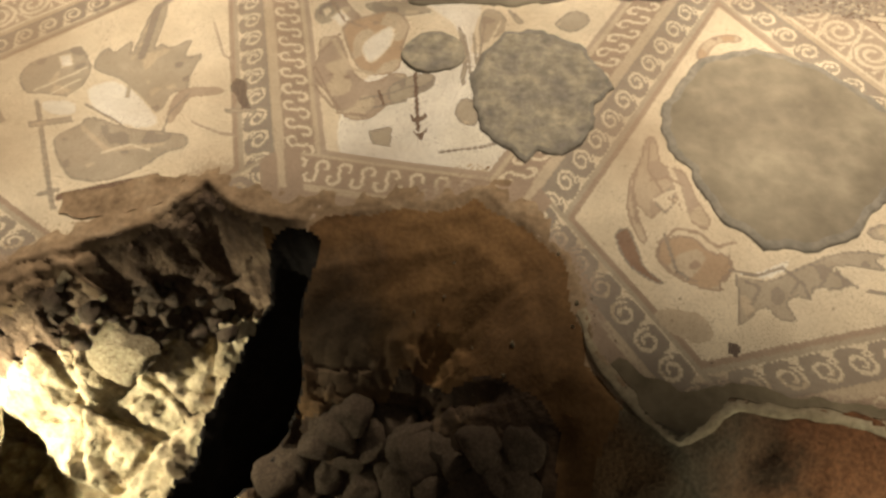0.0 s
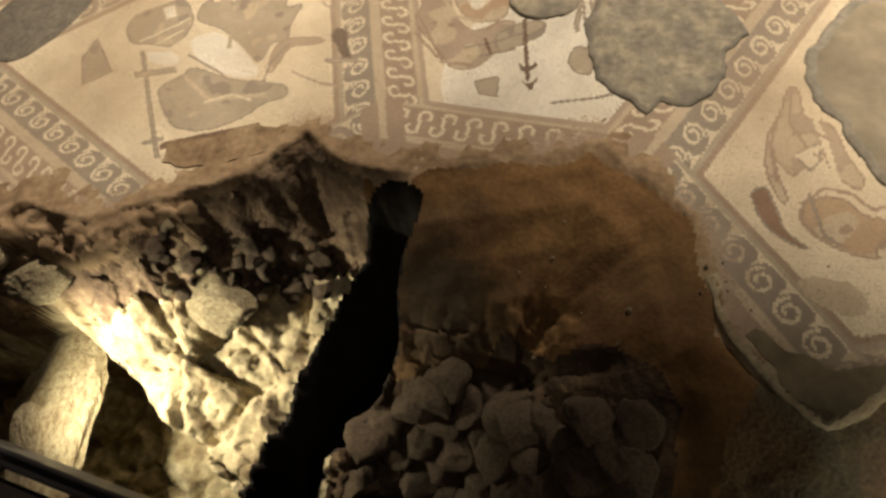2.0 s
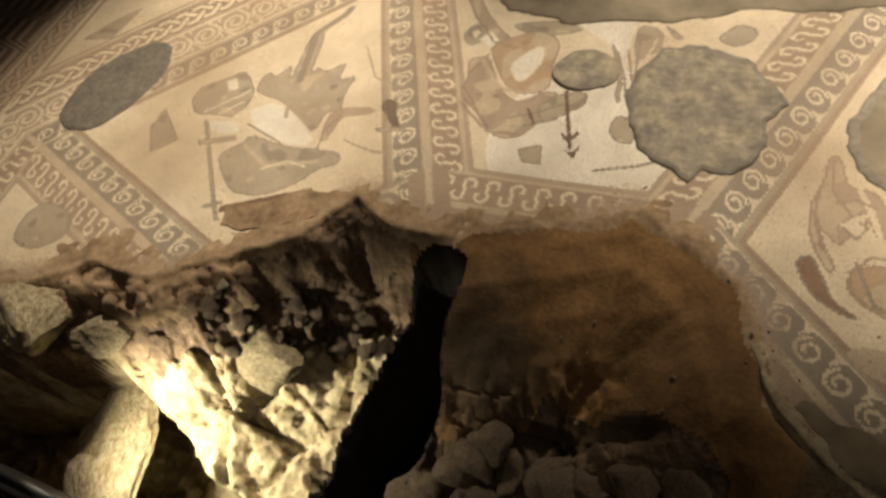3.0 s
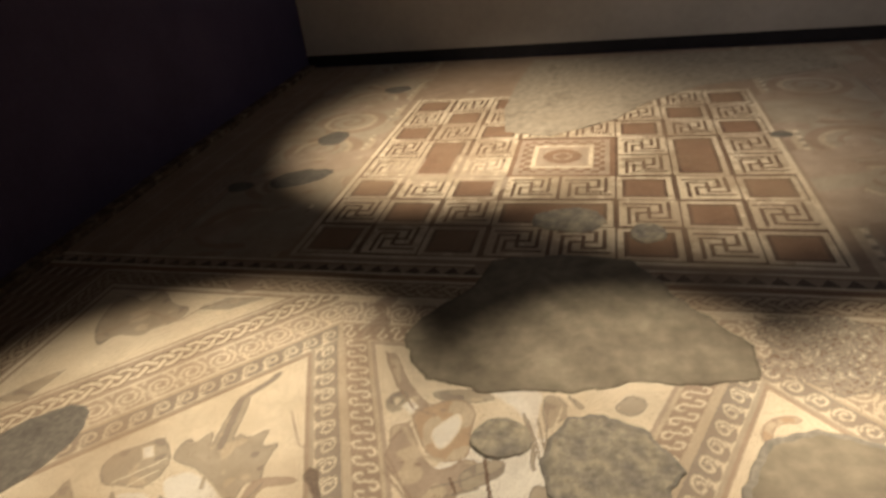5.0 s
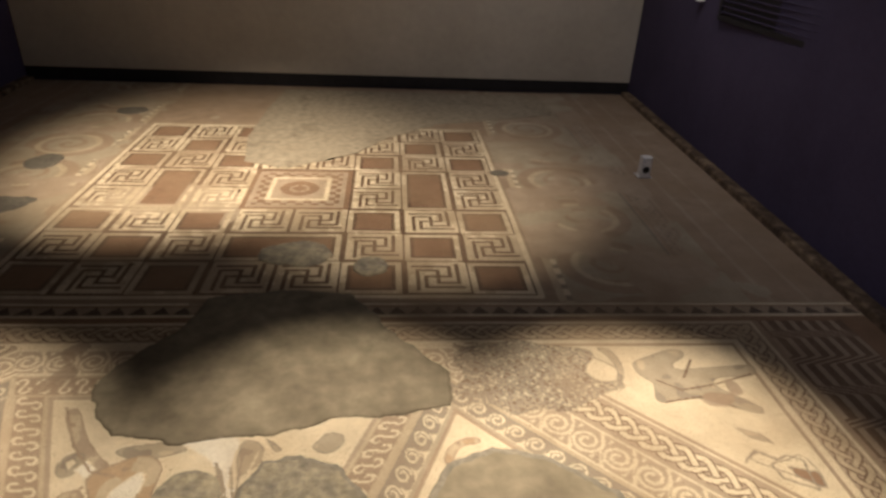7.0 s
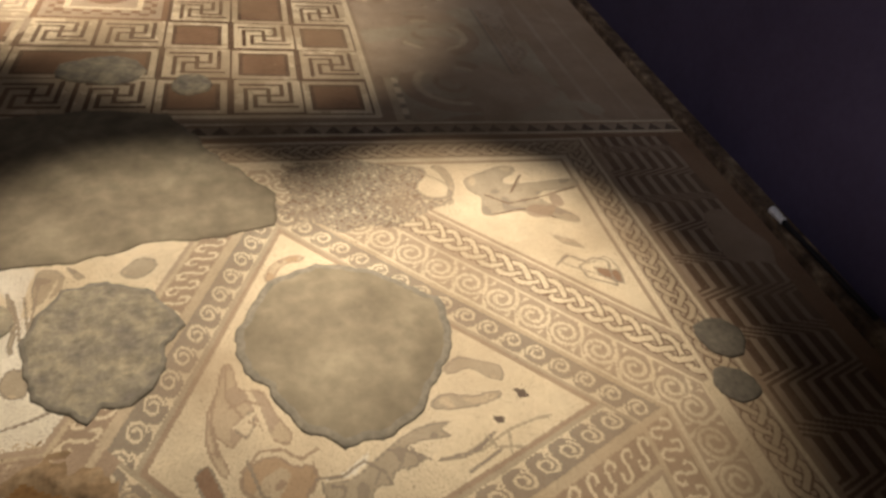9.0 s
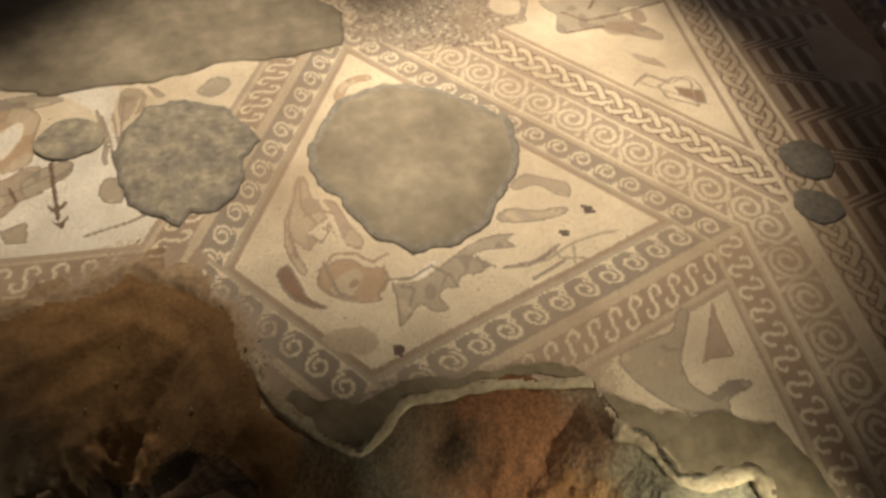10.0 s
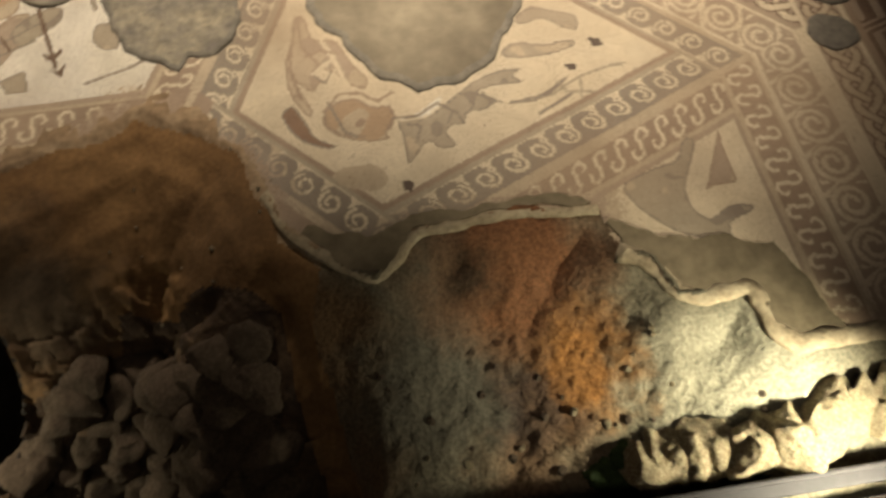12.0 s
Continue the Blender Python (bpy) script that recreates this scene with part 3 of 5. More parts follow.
REPAIRS = [
    (ragged([(0.74, -1.42), (0.77, -1.32), (0.85, -1.16), (0.94, -1.11), (1.04, -1.08), (1.20, -1.12), (1.36, -1.22), (1.47, -1.32), (1.48, -1.48), (1.40, -1.63),
             (1.30, -1.78), (1.17, -1.86), (1.05, -1.87), (0.95, -1.81), (0.88, -1.71), (0.84, -1.63), (0.77, -1.57)], 0.010, 1), MORTAR, "large round olive-grey mortar repair"),
    (ragged([(0.11, -1.36), (0.12, -1.24), (0.19, -1.14), (0.32, -1.10), (0.45, -1.15), (0.55, -1.27), (0.58, -1.34), (0.53, -1.41), (0.54, -1.50), (0.51, -1.58),
             (0.46, -1.63), (0.38, -1.64), (0.34, -1.69), (0.27, -1.64), (0.19, -1.58), (0.14, -1.47)], 0.010, 2), ROUGH_MORTAR, "round lumpy grey mortar repair"),
    (ragged([(-0.57, -0.70), (-0.52, -0.56), (-0.33, -0.27), (-0.27, -0.03), (0.08, 0.05), (0.44, 0.02), (0.66, -0.34), (0.91, -0.64),
             (0.90, -0.84), (0.67, -0.90), (0.45, -0.91), (0.20, -1.00), (0.07, -1.01), (-0.17, -1.03), (-0.39, -0.98), (-0.49, -0.89)], 0.012, 3), MORTAR, "broad triangular olive-grey mortar repair"),
    (ragged([(0.67, -2.26), (0.84, -2.325), (0.95, -2.28), (1.10, -2.285), (1.30, -2.27), (1.45, -2.30), (1.47, -2.33), (1.26, -2.30), (1.10, -2.31),
             (0.96, -2.32), (0.89, -2.40), (0.84, -2.44), (0.75, -2.39), (0.66, -2.29)], 0.012, 21), OLIVE, "smooth dark olive mortar strip beside the broken edge"),
    (ragged([(1.50, -2.37), (1.62, -2.46), (1.80, -2.48), (1.93, -2.52), (2.00, -2.70), (2.02, -2.79), (1.89, -2.80), (1.85, -2.77),
             (1.84, -2.63), (1.69, -2.63), (1.63, -2.62), (1.59, -2.51), (1.51, -2.46)], 0.014, 22), OLIVE, "smooth dark olive mortar strip beside the broken edge"),
    (ragged([(-1.09, -2.05), (-0.95, -2.00), (-0.82, -1.93), (-0.72, -1.93), (-0.74, -2.02), (-0.86, -2.08), (-0.98, -2.13), (-1.07, -2.12)], 0.008, 23), MUD, "long shallow hollow of tan mud where stones are lost"),
    (patch_outline(-0.045, -1.265, 0.11, 0.10, 0, 0.06, 1.1), ROUGH_MORTAR, "small oval grey mortar repair"),
    (patch_outline(-1.92, -1.58, 0.28, 0.17, 72, 0.05, 4.0), DARK_MORTAR, "oval dark grey mortar repair"),
    (patch_outline(2.49, -1.63, 0.10, 0.095, -40, 0.08, 5.0), DARK_MORTAR, "small dark mortar repair"),
    (patch_outline(2.42, -1.84, 0.085, 0.075, -40, 0.08, 6.0), DARK_MORTAR, "small dark mortar repair"),
    (patch_outline(0.535, 0.30, 0.095, 0.11, 0, 0.07, 7.0), ROUGH_MORTAR, "small grey mortar repair on the fret"),
    (patch_outline(0.10, 0.45, 0.20, 0.16, 0, 0.10, 8.0), ROUGH_MORTAR, "grey mortar repair on the fret"),
    (patch_outline(-2.31, 0.91, 0.10, 0.09, 0, 0.06, 9.0), DARK_MORTAR, "small dark mortar repair"),
    (patch_outline(-1.90, 1.07, 0.24, 0.14, 35, 0.10, 10.0), DARK_MORTAR, "long dark mortar repair"),
    (patch_outline(-1.96, 1.90, 0.13, 0.16, 0, 0.08, 11.0), DARK_MORTAR, "dark mortar repair"),
    (patch_outline(-1.80, 3.30, 0.14, 0.12, 0, 0.08, 12.0), DARK_MORTAR, "dark mortar repair"),
    (patch_outline(1.50, 1.80, 0.075, 0.06, 0, 0.08, 13.0), DARK_MORTAR, "small dark mortar repair"),
    (ragged([(-0.56, 3.50), (-0.58, 2.56), (-0.49, 1.97), (-0.15, 1.83), (0.36, 2.20), (0.62, 2.62), (1.10, 3.05), (1.7, 3.25), (2.33, 3.50), (2.30, 4.25), (-0.50, 4.25)], 0.010, 14), PALE_MORTAR, "wide grey mortar bed where the mosaic is lost"),
]

# the fret of one cell: four hooked dark lines that turn about the middle, on a pale ground, 16 bands across
FRET = np.ones((16, 16), dtype=int)
FRET[0, :] = FRET[:, 0] = 0
for quarter in range(4):
    at, arm = (0, 0), [(3, 0), (3, 5), (-6, 5)]
    for to in arm:
        for n_ in range(10):
            px = at[0] + np.sign(to[0] - at[0]) * min(n_, abs(to[0] - at[0]))
            py = at[1] + np.sign(to[1] - at[1]) * min(n_, abs(to[1] - at[1]))
            for _ in range(quarter):
                px, py = -py, px
            FRET[8 + int(py), 8 + int(px)] = 0
        at = to
KINDS = ["BMBMMBMB", "MBMRRMBM", "BMBMMBMB", "MTMCCMTM", "MTMCCMTM", "BMBMMBMB", "MBMRRMBM", "BMBMMBMB"]


def spiral(q, w, start, outer, step, turns, half):
    """A spiral line that winds inwards from its start angle."""
    rr = np.hypot(q, w)
    ang = np.mod(np.arctan2(w, q) - start, 2 * np.pi) / (2 * np.pi)
    hit = np.zeros(np.shape(q), dtype=bool)
    for n in range(3):
        hit |= (np.abs(rr - (outer - step * (ang + n))) < half) & (ang + n < turns)
    return hit


def wave(along, across, size):
    """Running scrolls: pale waves on the side of the panel whose crests curl inwards."""
    p = (along / size) % 1.0 - 0.5
    curl = spiral(p * size / 0.05, -across - 0.02, -0.9, 0.72, 0.36, 1.45, 0.10)
    swell = across > 0.95 - 0.70 * np.clip(np.abs(p + 0.06) * 2, 0, 1) ** 4
    return curl | (swell & (np.hypot(p * 1.9, across) > 0.78))


def hook(along, across, size):
    """A chain of thin S-shaped lines with curled ends."""
    q = ((along / size) % 1.0 - 0.5) * size / 0.05
    hit = np.abs(q - 0.19 * across) < np.where(np.abs(across) < 0.45, 0.13, -1)
    for sgn in (-1, 1):
        cq, ca = sgn * 0.28, -sgn * 0.44
        hit |= (np.abs(np.hypot(q - cq, across - ca) - 0.38) < 0.12) & (sgn * (across - ca) < 0.05 + 0.22 * (sgn * (q - cq) > 0))
    return hit


def ringed(along, across, size):
    """Double-wound rings tied together by slanting lines, with pale wedges between."""
    p = (along / size) % 1.0 - 0.5
    q = p * size / 0.075
    curl = spiral(q, across, 2.4, 0.86, 0.36, 1.9, 0.105)
    e = (np.abs(p) - 0.5) * np.sign(p) * size / 0.075      # from the middle between two rings
    tie = (np.abs(across - 2.0 * e) < 0.26) & (np.hypot(q, across) > 0.84)
    wedge = (across * e < -0.03) & (np.abs(across) - 2.2 * np.abs(e) > 0.30) & (np.abs(across) < 0.92)
    return curl | tie | wedge


def plait(along, across, size):
    """A three-strand plait: 0 ground, 1 pale strand, 2 edge line."""
    out, top = np.zeros(np.shape(along), dtype=int), np.full(np.shape(along), -9.0)
    for i in range(3):
        ph = 2 * np.pi * (along / size + i / 3)
        off = np.abs(across - 0.66 * np.sin(ph)) * (1 - 0.25 * np.abs(np.cos(ph)))
        over = (off < 0.30) & (np.sin(2 * ph) > top)
        out[over] = np.where(off < 0.19, 1, 2)[over]
        top[over] = np.sin(2 * ph)[over]
    return out


def pave_near(x, y):
    """Colour and part of each tessera of the octagon and its square."""
    col, reg = np.full(x.shape, BUFF), np.full(x.shape, "edge_border", dtype="U24")
    dx, dy = x - CX, y - CY
    k = np.round(np.degrees(np.arctan2(dy, dx)) / 45.0).astype(int) % 8
    a = np.radians(45.0 * k)
    u, v = dx * np.cos(a) + dy * np.sin(a), -dx * np.sin(a) + dy * np.cos(a)
    odd = k % 2 == 1
    names = np.array(["panel_%d" % i for i in range(8)])
    side = u * np.tan(radians(22.5)) - np.abs(v)      # towards the spoke
    off = side * np.cos(radians(22.5))                # distance from the spoke's middle line
    along = u / np.cos(radians(22.5))
    # framing bands of the panels
    ring = (u > 0.88) & (u < 2.15)
    spoke = ring & (off < 0.135)
    inner, outer = ring & (u < 1.02) & (off >= 0.0), ring & (u > 2.02)
    for zone, s, across in ((spoke & (u <= 2.02) & (u >= 1.02), along, (off - 0.068) / 0.05), (inner & (off >= 0.068), v, (u - 0.955) / 0.05), (outer, v, (2.083 - u) / 0.05)):
        pale = np.where(odd, wave(s, across, 0.095), hook(s, across, 0.078)) & (np.abs(across) < 1)
        col[zone] = np.where(np.abs(across) < 1, np.where(pale, CREAM, np.where(odd, GREY, BUFF)), np.where(odd & (across > 0), FAWN, PALE_TAN))[zone]
        reg[zone] = names[k][zone]
    spine = ring & (off < 0.012)
    col[spine] = PALE_TAN
    # the figured panels
    field = (u > 1.02) & (u < 2.02) & (off > 0.135)
    col[field], reg[field] = CREAM, names[k][field]
    rim = field & ((u < 1.038) | (u > 2.002) | (off < 0.152))
    col[rim] = np.where(odd, BUFF, TAN)[rim]
    # the octagonal band of ringed scrolls
    band = (u >= 2.15) & (u < 2.33)
    across = (u - 2.24) / 0.075
    pale = ringed(v, across, 0.135)
    col[band] = np.where(np.abs(across) > 1, CREAM, np.where(pale, CREAM, TAN))[band]
    reg[band] = "octagon_border"
    # beyond it
    square = np.maximum(np.abs(dx), np.abs(dy))
    out = u >= 2.33
    diag = odd & out & (square < 2.36)
    strip = diag & (u < 2.50)
    pl = plait(v, (u - 2.415) / 0.068, 0.235)
    col[strip] = np.choose(pl, [TAN, CREAM, UMBER])[strip]
    reg[strip] = "guilloche_border"
    tri = diag & (u >= 2.50)
    col[tri] = np.where((u < 2.515) | (square > 2.345), CREAM, np.where((u < 2.53) | (square > 2.33), BUFF, CREAM))[tri]
    reg[tri] = np.where(dx > 0, "corner_panel_a", "corner_panel_b")[tri]
    frame_band = out & ~diag & (square < 2.53)
    s = np.where(np.abs(dx) > np.abs(dy), dy, dx)
    pl = plait(s, (square - 2.445) / 0.065, 0.235)
    col[frame_band] = np.where((square < 2.375) | (square > 2.515), CREAM, np.choose(pl, [TAN, PALE_TAN, UMBER]))[frame_band]
    reg[frame_band] = "guilloche_border"
    # a broad key pattern along the walls
    wall_side = (np.abs(dx) >= 2.53)
    q = np.abs(dx) - 2.53
    step = np.clip(3.4 * (np.abs(((dy / 0.42) % 1.0) - 0.5) * 2 - 0.5), -0.5, 0.5)
    lines = ((q + 0.20 * step) / 0.075) % 1.0 < 0.42
    col[wall_side] = np.where(q < 0.03, BUFF, np.where(lines & (q < 0.5), TAN, np.where(q < 0.5, UMBER, RED)))[wall_side]
    reg[wall_side] = "key_border"
    # teeth between the two floors
    tooth = (y > -0.245)
    t = (y + 0.185) / 0.075
    teeth = (t > 0) & (t < 1) & (np.abs((x / 0.105) % 1.0 - 0.5) * 2 < 1 - t)
    col[tooth] = np.where((np.abs(t + 0.10) < 0.18) | (np.abs(t - 1.35) < 0.22), CREAM, np.where(teeth, DARK, np.where((t > 0) & (t < 1), TAN, RED)))[tooth]
    reg[tooth] = "tooth_border"
    for c, pts in figures:
        xs, ys = np.array(pts).T
        hit = np.zeros(x.shape, dtype=bool)
        box_ids = np.nonzero((x > xs.min()) & (x < xs.max()) & (y > ys.min()) & (y < ys.max()))[0]
        hit[box_ids] = inside(x[box_ids], y[box_ids], pts)
        fill = c
        if c == GREY:
            tone = wobble(x[hit], y[hit], 55, 17) + 0.9 * wobble(x[hit], y[hit], 14, 18)
            fill = np.where(tone > 0.75, GREY, np.where(tone < -0.8, PALE_TAN, FAWN))
        elif c in (TAN, OCHRE):
            fill = np.where(wobble(x[hit], y[hit], 60, 19) > 0.85, BUFF, np.where(wobble(x[hit], y[hit], 30, 20) > 0.15, PALE_TAN, c))
        col[hit] = fill
        ring_line = np.zeros(x.shape, dtype=bool)
        ring_line[box_ids] = hit[box_ids] & (distance(x[box_ids], y[box_ids], pts + pts[:1]) < 0.0065)
        col[ring_line] = {GREY: GREY, TAN: BUFF, OCHRE: BUFF, RED: GREY, WHITE: CREAM, CREAM: GREY, PALE_TAN: PALE_TAN, DARK: DARK, UMBER: UMBER}[c]
    for c, wide, pts in strokes:
        xs, ys = np.array(pts).T
        ids = np.nonzero((x > xs.min() - wide) & (x < xs.max() + wide) & (y > ys.min() - wide) & (y < ys.max() + wide))[0]
        ids = ids[distance(x[ids], y[ids], pts) < wide / 2]
        col[ids] = c
    # worn, faded and dirtied stones
    rub = wobble(x, y, 5, 2) + 0.5 * wobble(x, y, 17, 3)
    lost = (rub > 1.05) & ~field
    col[lost] = np.where(col[lost] == CREAM, TAN, BUFF)
    # a battered stretch where the setting is gone
    beaten = np.hypot((x - 1.25) / 0.38, (y + 0.66) / 0.25) + 0.35 * wobble(x, y, 14, 12) < 0.9
    clump = wobble(x, y, 170, 13) + 0.6 * wobble(x, y, 60, 14) + np.random.default_rng(8).normal(0, 0.35, x.size)
    col[beaten] = np.where(clump > 0.95, CREAM, np.where(clump > 0.3, FAWN, np.where(clump > -0.8, GREY, UMBER)))[beaten]
    # earth trodden and washed into the stones beside the broken edge
    away = distance(x, y, EDGE)
    mud = np.exp(-away / np.where(x < 0.6, 0.075, 0.085)) * (0.85 + 0.45 * wobble(x, y, 9, 44)) + np.random.default_rng(9).normal(0, 0.045, x.size)
    bright = np.isin(col, [CREAM, WHITE, PALE_TAN])
    col[(mud > 0.30) & bright] = PALE_TAN
    col[(mud > 0.45) & bright] = TAN
    col[mud > 0.62] = BUFF
    col[mud > 0.78] = MUDDY
    white = field & (col == CREAM) & (np.hypot(x - 0.05, y + 1.58) < 0.34)
    col[white] = WHITE
    return col, reg


def pave_far(x, y):
    """Colour and part of each tessera of the fret and its borders."""
    col, reg = np.full(x.shape, BUFF), np.full(x.shape, "plain_border", dtype="U24")
    g = (x + 4 * UNIT) / UNIT
    h = y / UNIT
    i, j = np.floor(g).astype(int), np.floor(h).astype(int)
    grid = (i >= 0) & (i < 8) & (j >= 0) & (j < 8)
    kinds = np.array([list(r) for r in KINDS])
    ci, cj = np.clip(i, 0, 7), np.clip(j, 0, 7)
    kind = kinds[cj, ci]
    fi, fj = np.clip(((g - i) * 16).astype(int), 0, 15), np.clip(((h - j) * 16).astype(int), 0, 15)
    pale = FRET[fj, fi] == 1
    reg[grid] = "fret_panel"
    col[grid & (kind == "M")] = np.where(pale, CREAM, UMBER)[grid & (kind == "M")]
    soft = np.where(wobble(x, y, 7, 25) + 0.5 * wobble(x, y, 40, 26) > 0.15, CREAM, PALE_TAN)
    col[grid & (col == CREAM)] = soft[grid & (col == CREAM)]
    # red squares, and the oblongs of two cells
    gx, gy = g - i, h - j
    ax0, ax1 = np.where((kind == "R") & (i == 4), -1.0, 0.0), np.where((kind == "R") & (i == 3), 2.0, 1.0)
    ay0, ay1 = np.where((kind == "T") & (j == 4), -1.0, 0.0), np.where((kind == "T") & (j == 3), 2.0, 1.0)
    inset = np.minimum(np.minimum(gx - ax0, ax1 - gx), np.minimum(gy - ay0, ay1 - gy)) * 16
    solid = grid & np.isin(kind, ["B", "R", "T"])
    col[solid] = np.where(inset < 0.55, UMBER, np.where(inset < 2.2, soft, np.where(inset < 2.8, UMBER, RED)))[solid]
    key = np.where(kind == "R", 3, ci) + 10 * np.where(kind == "T", 3, cj)
    core = solid & (inset >= 2.4)
    reg[core] = np.array(["square_%d" % v for v in key[core]])
    # the small picture in the middle
    mid = grid & (kind == "C")
    px, py = np.abs(g - 4), np.abs(h - 4)
    m = np.maximum(px, py)
    knot = np.abs(np.hypot(px, py) - 0.28) < 0.09
    col[mid] = np.where(m > 0.9, RED, np.where(m > 0.82, TAN, np.where(m > 0.60, np.where((np.sin(g * 22) * np.sin(h * 22)) > 0, RED, TAN), np.where(m > 0.5, CREAM, np.where(knot | (px + py < 0.16), RED, TAN)))))[mid]
    # line round the fret
    ring = ~grid & (x > -4 * UNIT - 0.10) & (x < 4 * UNIT + 0.10) & (y < 8 * UNIT + 0.1)
    ed = np.maximum(np.abs(x) - 4 * UNIT, np.maximum(y - 8 * UNIT, -y))
    col[ring] = np.where(ed < 0.03, CREAM, BUFF)[ring]
    reg[ring] = "fret_panel"
    # side panels with scrolls
    for sgn in (-1, 1):
        sx = sgn * x
        zone = (sx > 4 * UNIT + 0.10) & (sx < 2.56)
        s = y
        band = zone & (sx > 2.36)
        pl = plait(s, (sx - 2.46) / 0.07, 0.30)
        col[band] = np.where((sx < 2.375) | (sx > 2.545), TAN, np.choose(pl, [BUFF, TAN, GREY]))[band]
        scroll = zone & (sx <= 2.36)
        p = (s / 0.66) % 1.0 - 0.5
        w = (sx - 1.95) / 0.36
        rr = np.hypot(p * 1.9, w)
        an = np.arctan2(w, p * 1.9)
        sp = ((rr * 3.0 - an / (2 * np.pi) * 1.0) % 1.0) < 0.30
        col[scroll] = np.where((sx > 1.585) & (sx < 1.615), np.where(np.sin(s * 55) > -0.3, CREAM, GREY), np.where(sx > 2.335, GREY, np.where(sx < 1.585, PALE_TAN, np.where(np.abs(rr - 0.80) < 0.11, BUFF, np.where(np.abs(rr - 0.62) < 0.06, PALE_TAN, np.where((rr < 0.56) & sp, BUFF, FAWN))))))[scroll]
        reg[zone] = "scroll_panel_a" if sgn > 0 else "scroll_panel_b"
        wall_side = sx >= 2.56
        col[wall_side] = np.where((sx > 2.70) & (sx < 2.73), TAN, np.where((sx > 2.92) & (sx < 2.95), TAN, BUFF))[wall_side]
        reg[wall_side] = "plain_border"
    worn = (wobble(x, y, 4, 5) + 0.6 * wobble(x, y, 15, 6) > np.where((np.abs(x) > 1.5) & (np.abs(x) < 2.6), 0.0, 0.9)) & ((np.abs(x) > 1.5) | (y > 2.3))
    col[worn] = np.where(wobble(x, y, 3, 15) > 0.1, FAWN, TAN)[worn]
    faded = (np.hypot((x + 0.75) / 0.75, (y - 1.2) / 0.35) + 0.3 * wobble(x, y, 9, 16) < 0.8) & (col == UMBER)
    col[faded] = TAN
    return col, reg


pavement = tagged(new("mosaic_floor"), "worn Roman mosaic pavement of cream, brown and red tesserae", "mosaic floor", kind="structure")
PART_LABELS = {"octagon_border": "cream and brown ringed scroll border", "guilloche_border": "plaited guilloche border", "key_border": "brown stepped key pattern border",
               "tooth_border": "row of dark saw teeth on cream", "fret_panel": "cream and red meander fret", "edge_border": "worn brown border"}
tiles_rng = np.random.default_rng(3)


def tile_field(x0, x1, y0, y1, size, pave):
    nx, ny = int((x1 - x0) / size), int((y1 - y0) / size)
    gx, gy = np.meshgrid(x0 + (np.arange(nx) + 0.5) * size, y0 + (np.arange(ny) + 0.5) * size)
    x, y = gx.ravel(), gy.ravel()
    keep = ~inside(x, y, LOSS)
    for outline, _, _ in REPAIRS:
        xs, ys = np.array(outline).T
        near = keep & (x > xs.min()) & (x < xs.max()) & (y > ys.min()) & (y < ys.max())
        ids = np.nonzero(near)[0]
        keep[ids[inside(x[ids], y[ids], outline)]] = False
    # single stones missing, more of them beside the broken edge
    keep &= tiles_rng.random(x.size) > 0.0006 + 0.03 * np.exp(-distance(x, y, EDGE) / 0.03)
    x, y = x[keep], y[keep]
    col, reg = pave(x, y)
    x = x + 0.0025 * wobble(x, y, 6, 7) + tiles_rng.normal(0, 0.0004, x.size)
    y = y + 0.0025 * wobble(x, y, 6, 8) + tiles_rng.normal(0, 0.0004, x.size)
    n = x.size
    turn = tiles_rng.normal(0, 0.07, n)
    half = size * 0.497 * (1 + tiles_rng.normal(0, 0.04, n))
    sag = 0.003 * wobble(x, y, 2.2, 9)
    lean = tiles_rng.normal(0, 0.00012, (n, 2))
    verts = np.zeros((n, 4, 3))
    for c, (sx, sy) in enumerate(((-1, -1), (1, -1), (1, 1), (-1, 1))):
        verts[:, c, 0] = x + half * (sx * np.cos(turn) - sy * np.sin(turn))
        verts[:, c, 1] = y + half * (sx * np.sin(turn) + sy * np.cos(turn))
        verts[:, c, 2] = sag + sx * lean[:, 0] + sy * lean[:, 1]
    for r in sorted(set(reg)):
        pick = np.nonzero(reg == r)[0]
        if r.startswith("square_") and len(pick) < 40:
            continue
        v = verts[pick].reshape(-1, 3)
        f = np.arange(len(v)).reshape(-1, 4)
        name = r.rstrip("0123456789").rstrip("_")
        name = {"square": "red_square", "panel": "figure_panel", "corner_panel_a": "corner_panel", "corner_panel_b": "corner_panel", "scroll_panel_a": "scroll_panel", "scroll_panel_b": "scroll_panel"}.get(name, name)
        ob = new(name, mesh_of(name, v, f, STONES, col[pick]))
        ob.parent = pavement
        tagged(ob, PART_LABELS.get(name, ""), kind="stuff")


tile_field(LEFT + 0.09, RIGHT - 0.05, -3.0, -0.0675, 0.0062, pave_near)
tile_field(-3.195, RIGHT - 0.05, -0.0675, FAR, UNIT / 32, pave_far)


